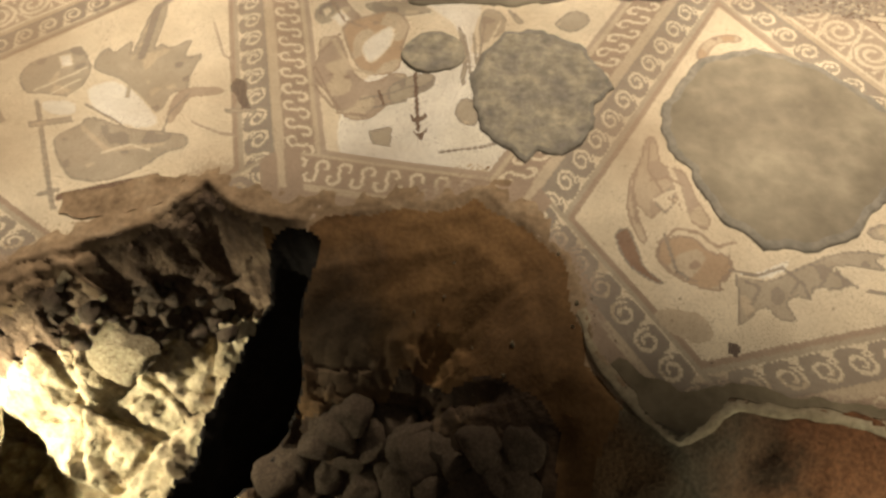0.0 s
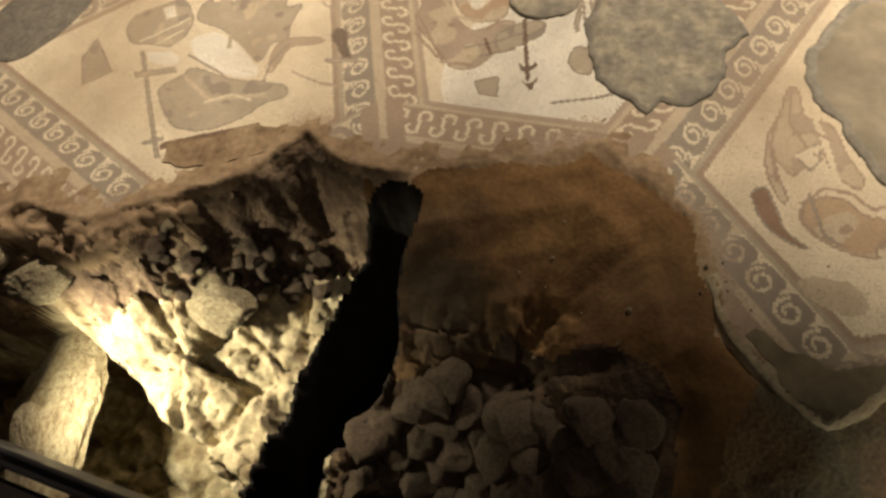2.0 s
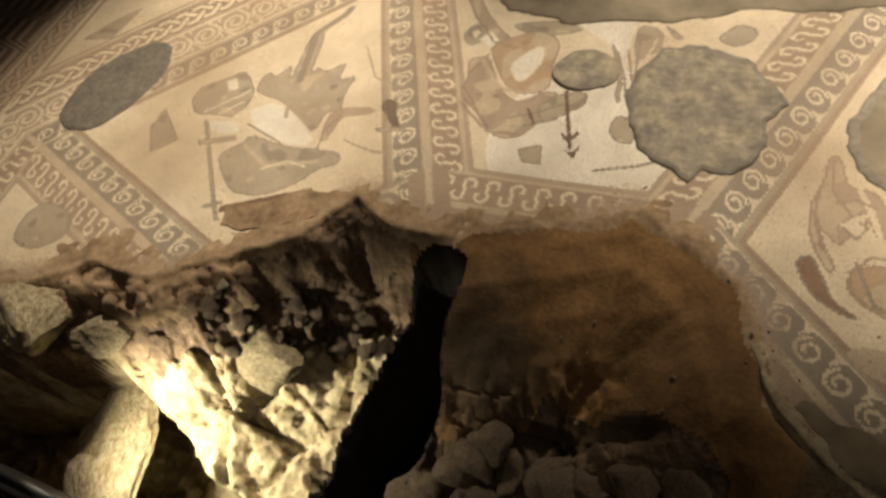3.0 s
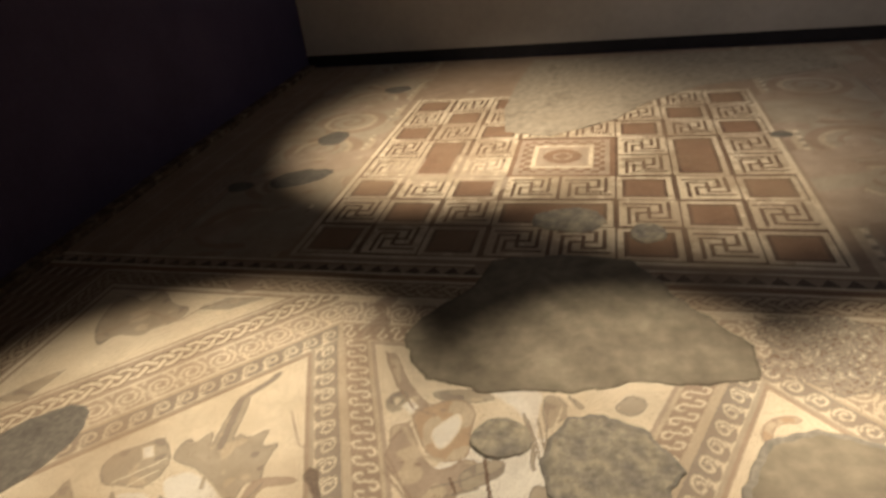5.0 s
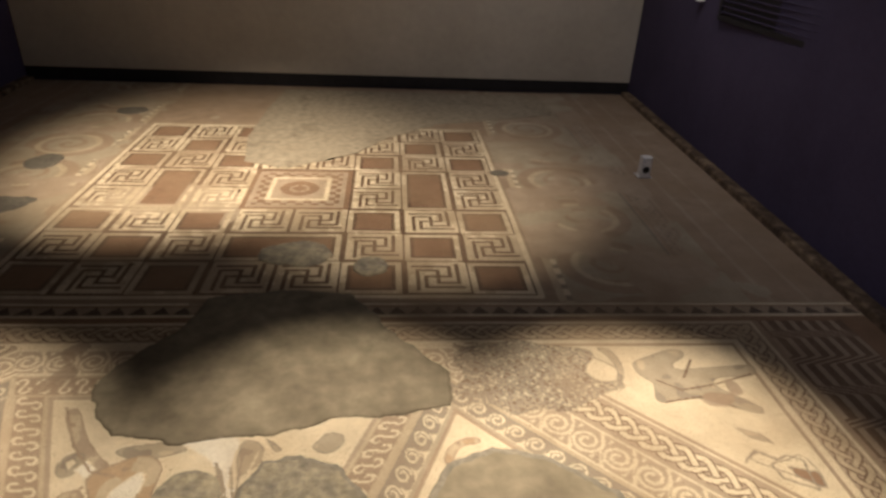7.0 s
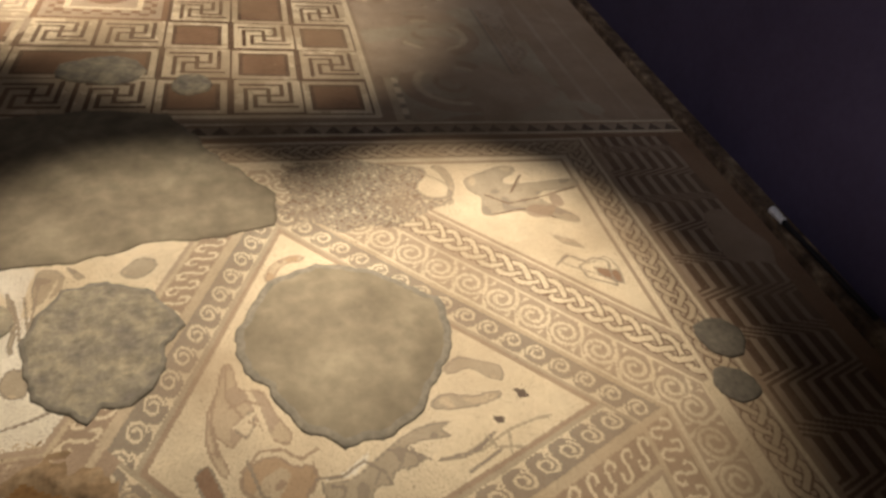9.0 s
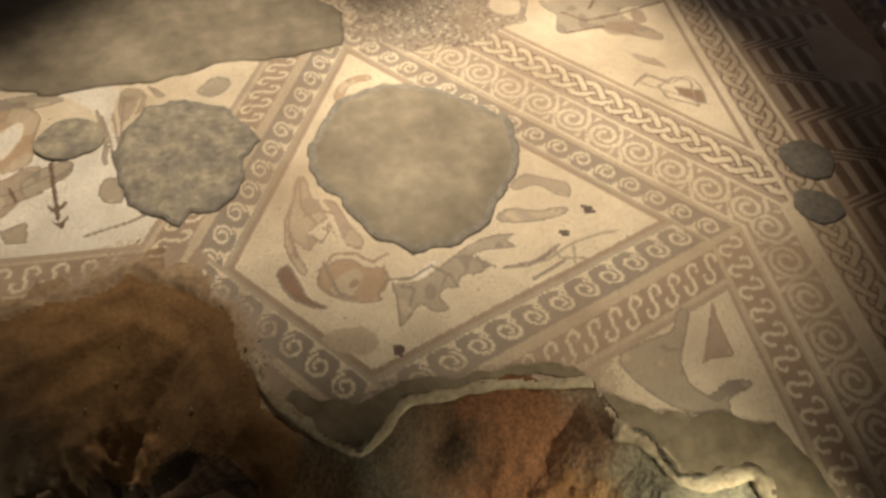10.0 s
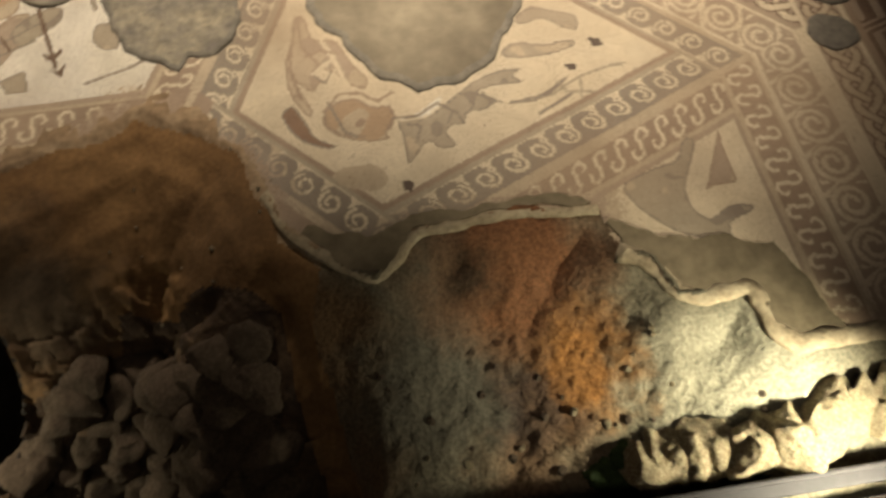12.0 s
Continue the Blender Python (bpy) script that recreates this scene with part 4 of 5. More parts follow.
def sheet(x0, x1, y0, y1, step, height, keep, material, name, thick=False):
    """A grid of quads over the plan, with a height and only where keep is true."""
    nx, ny = int((x1 - x0) / step) + 1, int((y1 - y0) / step) + 1
    gx, gy = np.meshgrid(np.linspace(x0, x1, nx), np.linspace(y0, y1, ny))
    z = height(gx, gy)
    verts = np.stack([gx, gy, z], -1).reshape(-1, 3)
    ids = np.arange(nx * ny).reshape(ny, nx)
    f = np.stack([ids[:-1, :-1], ids[:-1, 1:], ids[1:, 1:], ids[1:, :-1]], -1).reshape(-1, 4)
    mx, my = verts[f].mean(1)[:, 0], verts[f].mean(1)[:, 1]
    f = f[keep(mx, my)]
    used, inv = np.unique(f.ravel(), return_inverse=True)
    return new(name, mesh_of(name, verts[used], inv.reshape(-1, 4), [material], smooth=True))


for y0, y1, step in ((-3.05, -1.70, 0.010), (-1.70, FAR, 0.03)):
    bed = sheet(LEFT, RIGHT, y0, y1, step, lambda x, y: -0.005 + 0.003 * wobble(x, y, 2.2, 9), lambda x, y: ~inside(x, y, LOSS), GROUT, "bedding")
    bed.parent = pavement
    tagged(bed, "brown mortar bedding between the tesserae")

for n_, (outline, mat, text) in enumerate(REPAIRS):
    bm = bmesh.new()
    cx, cy = np.mean([p[0] for p in outline]), np.mean([p[1] for p in outline])
    if "strip" in text or "lost" in text:
        low = [bm.verts.new((px, py, -0.010)) for px, py in outline]
        high = [bm.verts.new((px, py, 0.0045)) for px, py in outline]
        for i in range(len(low)):
            j = (i + 1) % len(low)
            bm.faces.new((low[i], low[j], high[j], high[i]))
        bmesh.ops.triangulate(bm, faces=[bm.faces.new(high)])
        bmesh.ops.recalc_face_normals(bm, faces=bm.faces)
        part("mortar_repair", bm, mat, pavement, text)
        continue
    rings = []
    lumpy = 0.006 if mat is ROUGH_MORTAR else 0.0025
    for s, lift in ((1.0, -0.012), (1.0, 0.0005), (0.975, 0.002), (0.92, 0.0035), (0.82, 0.004), (0.7, 0.004), (0.5, 0.004), (0.3, 0.004), (0.12, 0.004)):
        row = []
        for px, py in outline:
            qx, qy = cx + (px - cx) * s, cy + (py - cy) * s
            z = lift + (lumpy * (float(wobble(np.array(qx), np.array(qy), 30, n_)) + 0.7) if s < 0.99 else 0) + 0.003 * float(wobble(np.array(qx), np.array(qy), 2.2, 9))
            row.append(bm.verts.new((qx, qy, z)))
        rings.append(row)
    for a, b in zip(rings, rings[1:]):
        for i in range(len(a)):
            j = (i + 1) % len(a)
            bm.faces.new((a[i], a[j], b[j], b[i]))
    bm.faces.new(rings[-1])
    bmesh.ops.recalc_face_normals(bm, faces=bm.faces)
    for f in bm.faces:
        f.smooth = True
    bm.faces.ensure_lookup_table()
    wide = len(outline)
    for f in list(bm.faces)[:3 * wide]:
        f.material_index = 1 if "round" in text else 0
    part("mortar_repair", bm, mat, pavement, text).data.materials.append(RIM_MORTAR)

# ---- the broken ground before the pavement ----
def ramp(x, *stops):
    return np.interp(x, [s[0] for s in stops], [s[1] for s in stops])


def cells(x, y, size, seed):
    """Broken-up blocks: how near a joint a point is (0 at the joint), and a tilted height for its block."""
    r = np.random.default_rng(seed)
    n = 64
    jx, jy, jz = r.random((n, n)), r.random((n, n)), r.random((n, n))
    tx, ty = r.uniform(-1, 1, (n, n)), r.uniform(-1, 1, (n, n))
    gx, gy = x / size, y / size
    ix, iy = np.floor(gx).astype(int), np.floor(gy).astype(int)
    f1, f2, h = np.full(np.shape(x), 9.0), np.full(np.shape(x), 9.0), np.zeros(np.shape(x))
    for ox in (-1, 0, 1):
        for oy in (-1, 0, 1):
            cx, cy = (ix + ox) % n, (iy + oy) % n
            px, py = ix + ox + jx[cx, cy], iy + oy + jy[cx, cy]
            d = np.hypot(gx - px, gy - py)
            near = d < f1
            f2 = np.where(near, f1, np.minimum(f2, d))
            h = np.where(near, jz[cx, cy] + 0.7 * (tx[cx, cy] * (gx - px) + ty[cx, cy] * (gy - py)), h)
            f1 = np.where(near, d, f1)
    return np.clip((f2 - f1) / 0.16, 0, 1), h - 0.5


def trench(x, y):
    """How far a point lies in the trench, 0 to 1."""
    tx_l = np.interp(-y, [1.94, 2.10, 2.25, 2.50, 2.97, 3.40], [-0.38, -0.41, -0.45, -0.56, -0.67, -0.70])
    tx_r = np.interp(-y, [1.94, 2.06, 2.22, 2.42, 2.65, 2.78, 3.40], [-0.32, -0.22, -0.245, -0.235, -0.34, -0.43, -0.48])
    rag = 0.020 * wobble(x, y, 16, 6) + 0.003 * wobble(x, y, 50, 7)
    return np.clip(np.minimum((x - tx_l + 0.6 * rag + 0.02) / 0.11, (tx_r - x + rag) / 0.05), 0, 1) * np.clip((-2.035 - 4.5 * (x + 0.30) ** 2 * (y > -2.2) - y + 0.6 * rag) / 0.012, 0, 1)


def ground(x, y):
    """The height of the broken ground."""
    lost_here = inside(x, y, LOSS)
    away = distance(x, y, EDGE)
    d = np.where(lost_here, away, 0.0)
    left = ramp(d, (0, 0.0), (0.04, -0.05), (0.16, -0.34), (0.26, -0.44), (0.6, -0.55), (1.2, -0.75))
    far_left = ramp(d, (0, 0.0), (0.10, -0.05), (0.22, -0.24), (0.40, -0.42), (0.9, -0.55))
    middle = ramp(d, (0, 0.004), (0.06, -0.012), (0.14, -0.046), (0.24, -0.125), (0.35, -0.23), (0.45, -0.355), (0.56, -0.50), (0.9, -0.85), (1.3, -1.0))
    right = ramp(d, (0, -0.002), (0.05, -0.012), (0.12, -0.05), (0.3, -0.13), (0.6, -0.22), (1.2, -0.40))
    s = np.clip((x + 1.05) / 0.25, 0, 1)
    a = far_left * (1 - s) + left * s
    s = np.clip((x + 0.36) / 0.10, 0, 1)
    mid_share = s
    z = a * (1 - s) + middle * s
    # hollow at the side of the earth slope
    hx, hy = x + 0.035 * wobble(x, y, 16, 51), y + 0.035 * wobble(x, y, 16, 52)
    z = z - 0.08 * np.exp(-((hx - 0.55) / 0.05) ** 2 - ((hy + 2.50) / 0.12) ** 2) - 0.06 * np.exp(-((hx - 0.16) / 0.20) ** 2 - ((hy + 2.39) / 0.04) ** 2)
    s = np.clip((x - 0.64 - 0.05 * wobble(x, y, 9, 4)) / 0.12, 0, 1)
    z = z * (1 - s) + right * s
    right_share = s
    # a crevice between the earth and the mosaic bed
    z = z - 0.035 * np.exp(-((d - 0.020) / 0.012) ** 2) * np.clip((x - 0.33) / 0.1, 0, 1) * np.clip((0.74 - x) / 0.08, 0, 1) * np.clip(0.6 + wobble(x, y, 10, 53), 0, 1)
    # a hollow under the lip of the rubble slope
    z = z - 0.02 * np.exp(-((hx - 1.06) / 0.05) ** 2 - ((hy + 2.43) / 0.035) ** 2)
    # the gap between the rock and the slab beside the walkway
    side = (x + 1.34) * 0.48 + (y + 2.62) * 0.877
    gap = np.clip((-side + 0.02 * wobble(x, y, 20, 8)) / 0.03, 0, 1) * np.clip((y + 2.62 - 0.3 * (x + 1.5)) / -0.05, 0, 1) * (x < -0.55)
    z = z * (1 - gap) + np.minimum(z, -0.95) * gap
    rough_ = np.clip(d / 0.10, 0, 1)
    z = z + rough_ * (1 - 0.35 * right_share) * (0.014 * wobble(x, y, 13, 1) + 0.006 * wobble(x, y, 34, 2) + 0.003 * wobble(x, y, 80, 3))
    # blocks and clods
    wx, wy = x + 0.02 * wobble(x, y, 15, 21), y + 0.02 * wobble(x, y, 15, 22)
    jb, hb = cells(wx, wy, 0.21, 1)
    js, hs = cells(wx, wy, 0.055, 2)
    rocky = (1 - mid_share) * np.clip((d - 0.12) / 0.1, 0, 1) * (1 - np.clip(6 * trench(x, y), 0, 1))
    z = z + rocky * (0.085 * hb - 0.035 * (1 - jb) + 0.032 * hs - 0.014 * (1 - js) + 0.016 * wobble(x, y, 24, 62) + 0.008 * wobble(x, y, 60, 63)) + (1 - mid_share) * (1 - rocky) * np.clip(d / 0.06, 0, 1) * (0.05 * hs - 0.025 * (1 - js) + 0.03 * wobble(x, y, 26, 61))
    earthy = mid_share * (1 - right_share) * np.clip((d - 0.30) / 0.1, 0, 1)
    z = z + earthy * (0.04 * hs - 0.02 * (1 - js))
    gravel = right_share * np.clip((d - 0.04) / 0.15, 0, 1)
    jt, ht = cells(wx, wy, 0.028, 3)
    z = z + gravel * (0.004 * hs - 0.002 * (1 - js) + 0.006 * ht)
    cut = trench(x, y)
    cut = cut * cut * (3 - 2 * cut)
    z = z * (1 - cut) + np.minimum(z, -1.45) * cut
    # soil washed out over the stones at the edge
    spill = 0.006 + 0.008 * wobble(x, y, 9, 31) + 0.006 * wobble(x, y, 40, 32) + 0.003 * wobble(x, y, 110, 33) - (away * np.where(x < 0.45, 0.09, 0.55))
    return np.where(lost_here, z, np.maximum(spill, -0.03))


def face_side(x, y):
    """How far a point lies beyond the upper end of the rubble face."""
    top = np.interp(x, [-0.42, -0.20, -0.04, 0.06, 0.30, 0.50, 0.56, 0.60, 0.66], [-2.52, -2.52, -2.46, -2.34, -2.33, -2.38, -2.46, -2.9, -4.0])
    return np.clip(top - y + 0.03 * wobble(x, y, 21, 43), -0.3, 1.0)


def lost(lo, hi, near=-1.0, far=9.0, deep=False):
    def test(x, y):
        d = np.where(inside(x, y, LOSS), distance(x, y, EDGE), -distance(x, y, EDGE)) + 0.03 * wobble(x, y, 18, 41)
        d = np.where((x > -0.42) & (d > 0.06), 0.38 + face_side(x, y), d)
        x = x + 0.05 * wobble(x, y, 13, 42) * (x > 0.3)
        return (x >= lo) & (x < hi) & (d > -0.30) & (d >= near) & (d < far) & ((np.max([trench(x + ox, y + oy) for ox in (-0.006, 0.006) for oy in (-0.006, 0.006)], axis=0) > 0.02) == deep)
    return test


for name, lo, hi, near, far, mat, text in (("mud_lip", LEFT, 0.68, -1.0, 0.02, MUD, "tan mud washed over the broken mosaic edge"),
                                           ("mud_bank", LEFT, -0.90, 0.02, 0.11, MUD, "tan mud bank below the broken mosaic edge"),
                                           ("earth_bank", LEFT, -0.90, 0.11, 0.20, DARK_EARTH, "crumbling dark earth bank with small stones"),
                                           ("earth_bank", -0.90, -0.42, 0.02, 0.20, DARK_EARTH, "crumbling dark earth bank below the broken mosaic edge"),
                                           ("rock_bank", LEFT, -0.42, 0.20, 9.0, ROCK, "pale broken limestone bank lit by a low lamp"),
                                           ("earth_slope", -0.42, 0.68, 0.02, 0.38, EARTH, "brown earth slope below the broken mosaic edge"),
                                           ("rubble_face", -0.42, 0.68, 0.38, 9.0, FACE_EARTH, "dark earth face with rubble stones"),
                                           ("trench", LEFT, 0.0, -1.0, 9.0, SHADED_EARTH, "earth painted near-black for the shade in the deep trench"),
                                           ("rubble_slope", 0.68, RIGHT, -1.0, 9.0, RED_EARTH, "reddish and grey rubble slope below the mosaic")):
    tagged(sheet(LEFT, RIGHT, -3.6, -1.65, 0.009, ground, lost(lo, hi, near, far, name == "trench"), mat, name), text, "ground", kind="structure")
tagged(part("ground", box((LEFT, BACK, -1.7), (RIGHT, -1.5, -1.6)), DARK_EARTH, None), "dark earth at the bottom of the trench", "ground", kind="structure")
tagged(part("pit_side", box((LEFT, -3.7, -1.6), (RIGHT, -3.6, -0.15)), DARK_EARTH, None), "dark earth side under the walkway", "ground", kind="structure")


# stones
def stone_shape(seed, flat=0.7, rough=0.16, worn=False):
    r = np.random.default_rng(seed)
    bm = bmesh.new()
    bmesh.ops.create_icosphere(bm, subdivisions=4, radius=1.0)
    cuts = [(Vector(r.normal(size=3)).normalized(), r.uniform(0.50, 0.80) + 0.12 * worn) for _ in range(14)]
    shift = Vector(r.uniform(-50, 50, 3))
    for v in bm.verts:
        p = v.co.copy()
        for nrm, dist in cuts:
            over = p.dot(nrm) - dist
            if over > 0:
                p -= nrm * over
        p *= 1 + rough * 0.6 * noise.noise(p * 1.6 + shift) + rough * 0.5 * noise.noise(p * 5 + shift) + rough * 0.20 * noise.noise(p * 12 + shift) + rough * 0.06 * noise.noise(p * 26 + shift)
        v.co = Vector((p.x, p.y, p.z * flat)) * 1.25
    for f in bm.faces:
        f.smooth = worn
    return bm


def stone_kind(name, material, seed, flat=0.7, worn=False):
    me = bpy.data.meshes.new(name)
    bm = stone_shape(seed, flat, 0.16, worn)
    bm.to_mesh(me)
    bm.free()
    me.materials.append(material)
    return me


PALE_STONES = [stone_kind("limestone_block", ROCK, 20 + i) for i in range(6)]
BROWN_STONES = [stone_kind("rubble_stone", BROWN_ROCK, 40 + i, 0.8, True) for i in range(6)]


def lay(kinds, x, y, size, r, label, group, sink=0.3, stretch=(1, 1, 1), z=None, tilt=25, lean=0):
    me = kinds[int(r.integers(len(kinds)))]
    ob = new(me.name, me)
    h = float(ground(np.array([x]), np.array([y]))[0]) if z is None else z
    ob.matrix_basis = pose(x, y, h + size * (0.5 - sink), lean + r.uniform(-tilt, tilt), r.uniform(-tilt, tilt), r.uniform(0, 360)) @ Matrix.Diagonal((size * stretch[0], size * stretch[1], size * stretch[2], 1))
    tagged(ob, label, "stone", group)
    return ob


r = np.random.default_rng(11)
# the packed rubble face
for row in range(11):
    for col_ in range(9):
        x = -0.32 + 0.126 * col_ + (0.055 if row % 2 else 0) + r.uniform(-0.018, 0.018)
        y = -2.45 - 0.060 * row + r.uniform(-0.012, 0.012)
        if x > 0.56 or (row == 0 and r.random() < 0.5) or abs(x - 0.55) < 0.05 or x < np.interp(-y, [2.42, 2.65, 2.78, 3.4], [-0.18, -0.29, -0.38, -0.42]):
            continue
        lay(BROWN_STONES, x, y, r.uniform(0.052, 0.082), r, "rounded brown rubble stone set in the earth face", "stones of the earth face", stretch=(1.05, 0.9, 0.95), sink=0.42)
# the pale rock bank
for i in range(5):
    x = r.uniform(-1.25, -0.66)
    y = -2.40 - 0.55 * r.random() - 0.12 * (x < -0.95)
    if (x + 1.34) * 0.48 + (y + 2.62) * 0.877 < 0.05:
        continue
    lay(PALE_STONES, x, y, r.uniform(0.07, 0.12), r, "pale limestone block in the rock bank", "stones of the rock bank", stretch=(1.3, 0.9, 0.6), sink=0.60)
for i in range(64):
    x = r.uniform(-1.02, -0.56)
    y = -2.14 - 0.16 * r.random() - 0.45 * max(0, -x - 0.62)
    lay(BROWN_STONES if i % 4 else PALE_STONES, x, y, r.uniform(0.012, 0.040), r, "small stone stuck in the dark earth bank", "stones of the dark bank", sink=0.4)
# the foot of the rubble slope
for i in range(34):
    x = 1.46 + 0.95 * i / 33 + r.uniform(-0.02, 0.02)
    lay(PALE_STONES, x, -3.05 + 0.05 * r.random() + 0.14 * max(0, x - 1.75), r.uniform(0.05, 0.085), r, "pale limestone block along the foot of the rubble slope", "stones at the foot of the slope", stretch=(1.1, 0.9, 1.0), sink=0.3)
for i in range(30):
    lay(PALE_STONES if i % 2 else BROWN_STONES, r.uniform(0.78, 1.8), r.uniform(-3.0, -2.66), r.uniform(0.005, 0.013), r, "small brown stone in the rubble slope", "stones of the rubble slope", sink=0.45)
# pebbles on the earth slope
for i in range(14):
    x, y = r.uniform(-0.18, 0.60), r.uniform(-2.38, -1.95)
    if inside(np.array([x]), np.array([y]), LOSS)[0]:
        lay(PALE_STONES, x, y, r.uniform(0.003, 0.008), r, "tiny pebble on the brown earth slope", "pebbles on the earth slope", sink=0.4)
lay(PALE_STONES, -1.62, -2.55, 0.21, r, "large pale limestone slab at the pavement edge", "slabs at the edge", stretch=(1.1, 0.8, 0.45), z=-0.10, tilt=8)
lay(PALE_STONES, -1.39, -2.54, 0.115, r, "pale limestone slab at the pavement edge", "slabs at the edge", stretch=(1.0, 0.8, 0.6), z=-0.16, tilt=12)
lay(PALE_STONES, -1.38, -2.96, 0.27, r, "broad pale limestone slab beside the walkway", "slabs at the edge", stretch=(1.3, 0.7, 0.4), z=-0.55, tilt=8)


# lime fillets that seal the edge of the mosaic
def fillet(points, radius, label):
    pts = []
    for (ax, ay), (bx, by) in zip(points, points[1:]):
        n = max(2, int(np.hypot(bx - ax, by - ay) / 0.02))
        pts += [(ax + (bx - ax) * i / n, ay + (by - ay) * i / n) for i in range(n)]
    pts.append(points[-1])
    p = np.array(pts)
    for _ in range(3):
        p[1:-1] = 0.25 * p[:-2] + 0.5 * p[1:-1] + 0.25 * p[2:]
    bm = bmesh.new()
    rows = []
    for i in range(len(p)):
        t = p[min(i + 1, len(p) - 1)] - p[max(i - 1, 0)]
        t = t / (np.hypot(*t) or 1)
        nrm = np.array([-t[1], t[0]])
        row = []
        for s in range(8):
            a = 2 * np.pi * s / 8
            rad = radius * (1 + 0.42 * float(wobble(p[i, 0], p[i, 1] + 0.2 * s, 55, 2)))
            row.append(bm.verts.new((p[i, 0] + nrm[0] * rad * np.cos(a), p[i, 1] + nrm[1] * rad * np.cos(a), -0.004 + 0.42 * rad * np.sin(a))))
        rows.append(row)
    for a, b in zip(rows, rows[1:]):
        for s in range(8):
            bm.faces.new((a[s], a[(s + 1) % 8], b[(s + 1) % 8], b[s]))
    bm.faces.new(rows[0])
    bm.faces.new(rows[-1][::-1])
    bmesh.ops.recalc_face_normals(bm, faces=bm.faces)
    for f in bm.faces:
        f.smooth = True
    return tagged(part("lime_fillet", bm, FILLET, None), label, "mortar edge", "mortar edges")


fillet(EDGE[15:25], 0.019, "thin buff mortar fillet along the broken mosaic edge")
fillet(EDGE[25:34], 0.027, "pale lime mortar fillet along the broken mosaic edge")

# ---- small things ----
sensor = tagged(new("floor_sensor"), "small white plastic sensor with a dark eye on the mosaic", "sensor")
part("body", box((2.612, 1.74, 0.012), (2.698, 1.81, 0.175), 0.014), PLASTIC, sensor)
part("foot", box((2.60, 1.73, 0.003), (2.71, 1.825, 0.016), 0.004), PLASTIC, sensor)
bm = bmesh.new()
bmesh.ops.create_cone(bm, cap_ends=True, segments=20, radius1=0.028, radius2=0.026, depth=0.012, matrix=pose(2.655, 1.735, 0.07, 90))
part("eye", bm, BLACK, sensor, "round black lens")

grille = tagged(new("wall_grille"), "dark louvred ventilation grille on the purple wall", "grille")
gx = RIGHT - 0.12
part("frame", add_box(add_box(add_box(box((gx, 0.90, 1.12), (gx + 0.02, 2.45, 1.16), 0.003), (gx, 0.90, 1.56), (gx + 0.02, 2.45, 1.60), 0.003), (gx, 0.90, 1.16), (gx + 0.02, 0.94, 1.56), 0.003), (gx, 2.41, 1.16), (gx + 0.02, 2.45, 1.56), 0.003), BLACK, grille)
part("backing", box((gx + 0.014, 0.94, 1.16), (gx + 0.06, 2.41, 1.56)), BLACK, grille)
for i in range(9):
    bm = box((-0.010, 0.94, -0.003), (0.014, 2.41, 0.003))
    bmesh.ops.transform(bm, matrix=pose(gx + 0.004, 0, 1.185 + 0.044 * i, 0, 35), verts=bm.verts)
    part("slat", bm, PURPLE, grille)
tube = tagged(new("wall_tube"), "white plastic tube fixed upright on the purple wall", "tube")
bm = bmesh.new()
bmesh.ops.create_cone(bm, cap_ends=True, segments=20, radius1=0.035, radius2=0.035, depth=1.6, matrix=pose(RIGHT - 0.10, 2.86, 2.03))
part("pipe", bm, PLASTIC, tube)
bm = bmesh.new()
bmesh.ops.create_cone(bm, cap_ends=True, segments=20, radius1=0.040, radius2=0.040, depth=0.03, matrix=pose(RIGHT - 0.10, 2.86, 1.23))
part("end_cap", bm, PLASTIC, tube)
for z in (1.6, 2.5):
    part("bracket", box((RIGHT - 0.12, 2.84, z), (RIGHT - 0.02, 2.88, z + 0.03), 0.003), BLACK, tube)

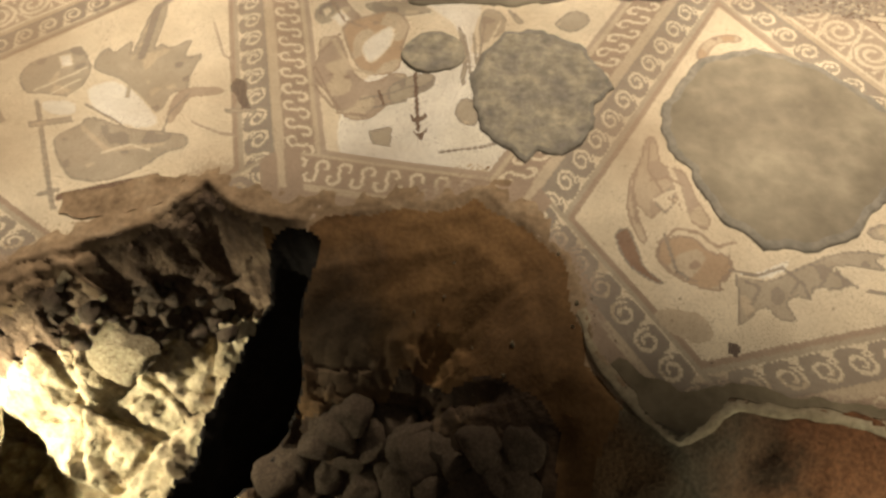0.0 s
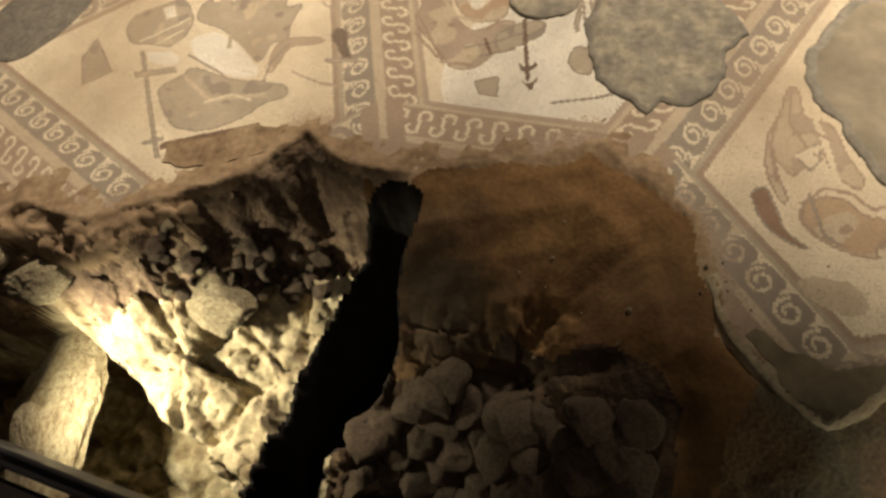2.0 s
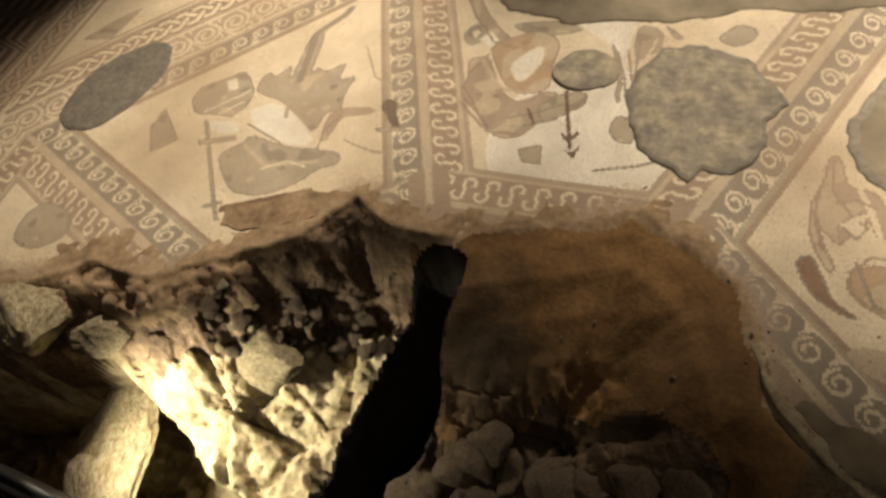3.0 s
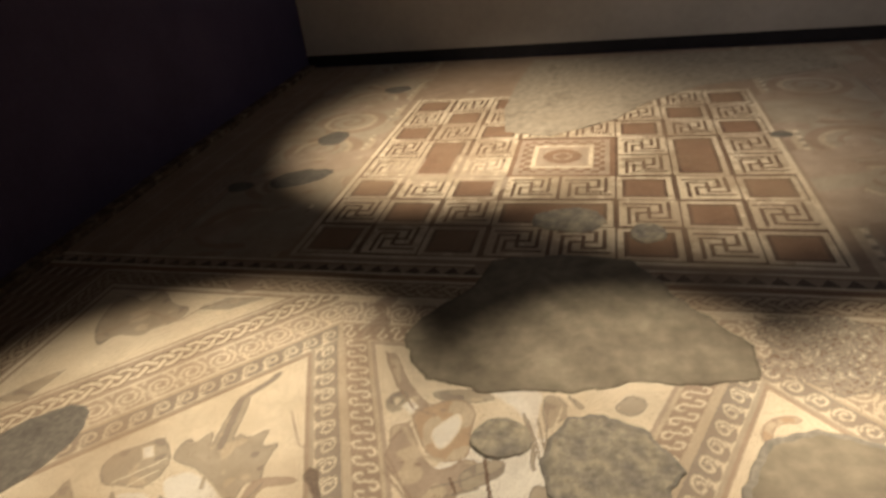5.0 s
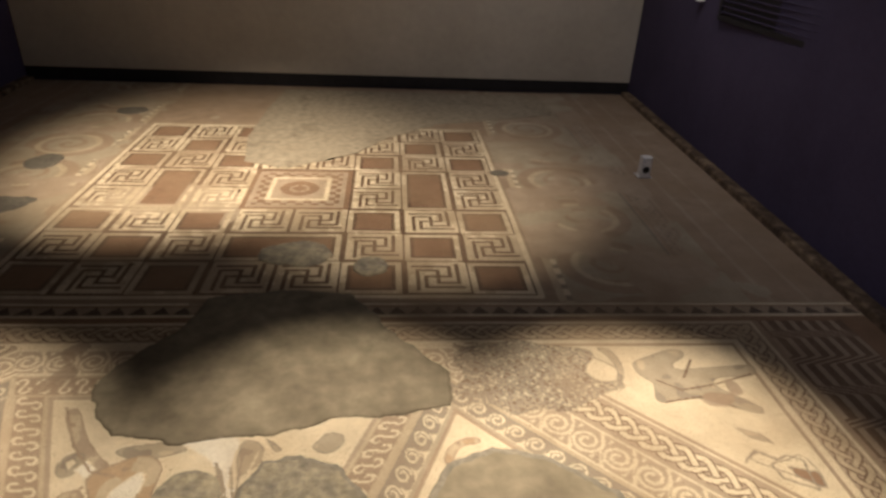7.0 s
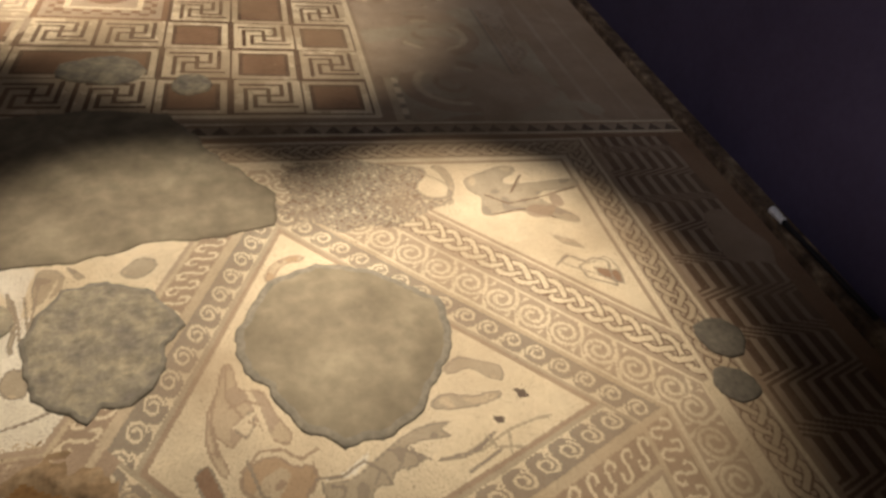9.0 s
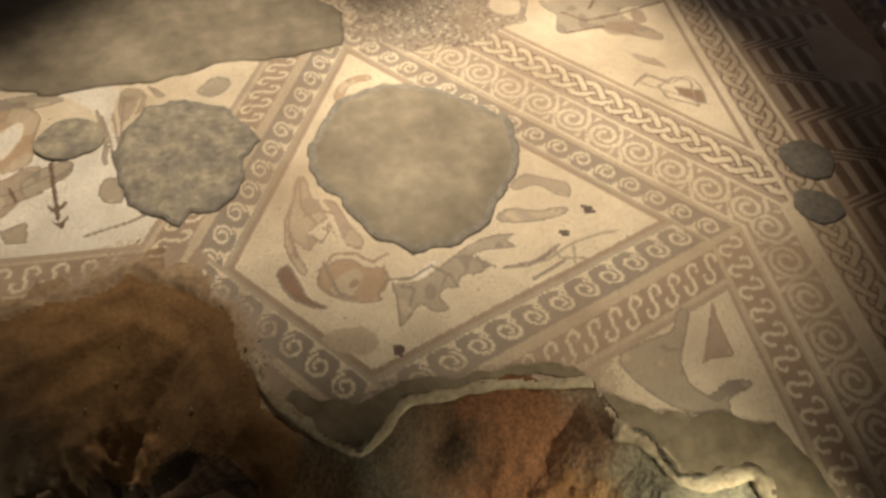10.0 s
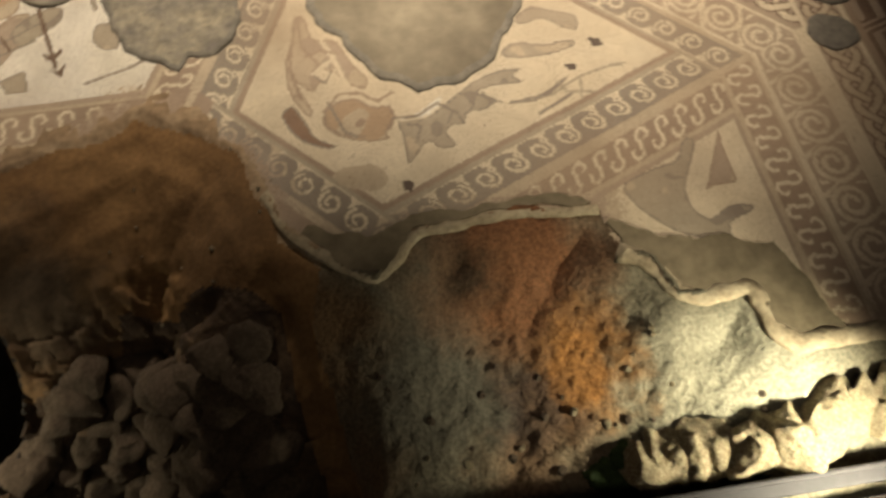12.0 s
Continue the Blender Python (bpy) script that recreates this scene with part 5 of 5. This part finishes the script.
rod = tagged(new("cable_rod"), "thin black rod with a white tip at the wall foot", "rod")
bm = bmesh.new()
bmesh.ops.create_cone(bm, cap_ends=True, segments=12, radius1=0.012, radius2=0.012, depth=0.60, matrix=pose(3.145, -1.38, 0.07, 90))
part("shaft", bm, BLACK, rod)
bm = bmesh.new()
bmesh.ops.create_cone(bm, cap_ends=True, segments=12, radius1=0.020, radius2=0.016, depth=0.09, matrix=pose(3.145, -1.04, 0.07, 90))
part("tip", bm, PLASTIC, rod, "white plastic tip")

# moss on the damp foot of the slope
def moss_mound(x, y, size, seed):
    bm = bmesh.new()
    bmesh.ops.create_icosphere(bm, subdivisions=4, radius=1.0)
    for v in bm.verts:
        k = 1 + 0.25 * noise.noise(v.co * 2.5 + Vector((seed, 0, 0))) + 0.12 * noise.noise(v.co * 9 + Vector((0, seed, 0)))
        v.co = Vector((v.co.x * k * size, v.co.y * k * size * 0.7, max(-0.3, v.co.z) * k * size * 0.35))
    for f in bm.faces:
        f.smooth = True
    ob = part("moss_cushion", bm, MOSS, None)
    ob.matrix_basis = pose(x, y, float(ground(np.array([x]), np.array([y]))[0]) - 0.006)
    return tagged(ob, "dark green moss cushion on the damp rubble", "moss", "moss cushions")


MOSS = surface("moss", [(0.020, 0.035, 0.012), (0.05, 0.075, 0.025)], scale=25, fine=120, bump=1.0, rough=1.0)
for x, y, size in ((1.36, -3.02, 0.06), (1.44, -2.99, 0.07), (1.40, -3.06, 0.05)):
    moss_mound(x, y, size, 10 * x)

beads = tagged(new("bead_ring"), "broken ring of small shiny white beads on the earth", "beads")
bx, by = -0.44, -3.02
bz = float(ground(np.array([bx]), np.array([by]))[0]) + 0.012
for i in range(8):
    bm = bmesh.new()
    bmesh.ops.create_uvsphere(bm, u_segments=10, v_segments=8, radius=0.009)
    bmesh.ops.translate(bm, vec=(bx + 0.035 * math.cos(0.42 * i), by + 0.025 * math.sin(0.42 * i), bz), verts=bm.verts)
    part("bead", bm, PLASTIC, beads)
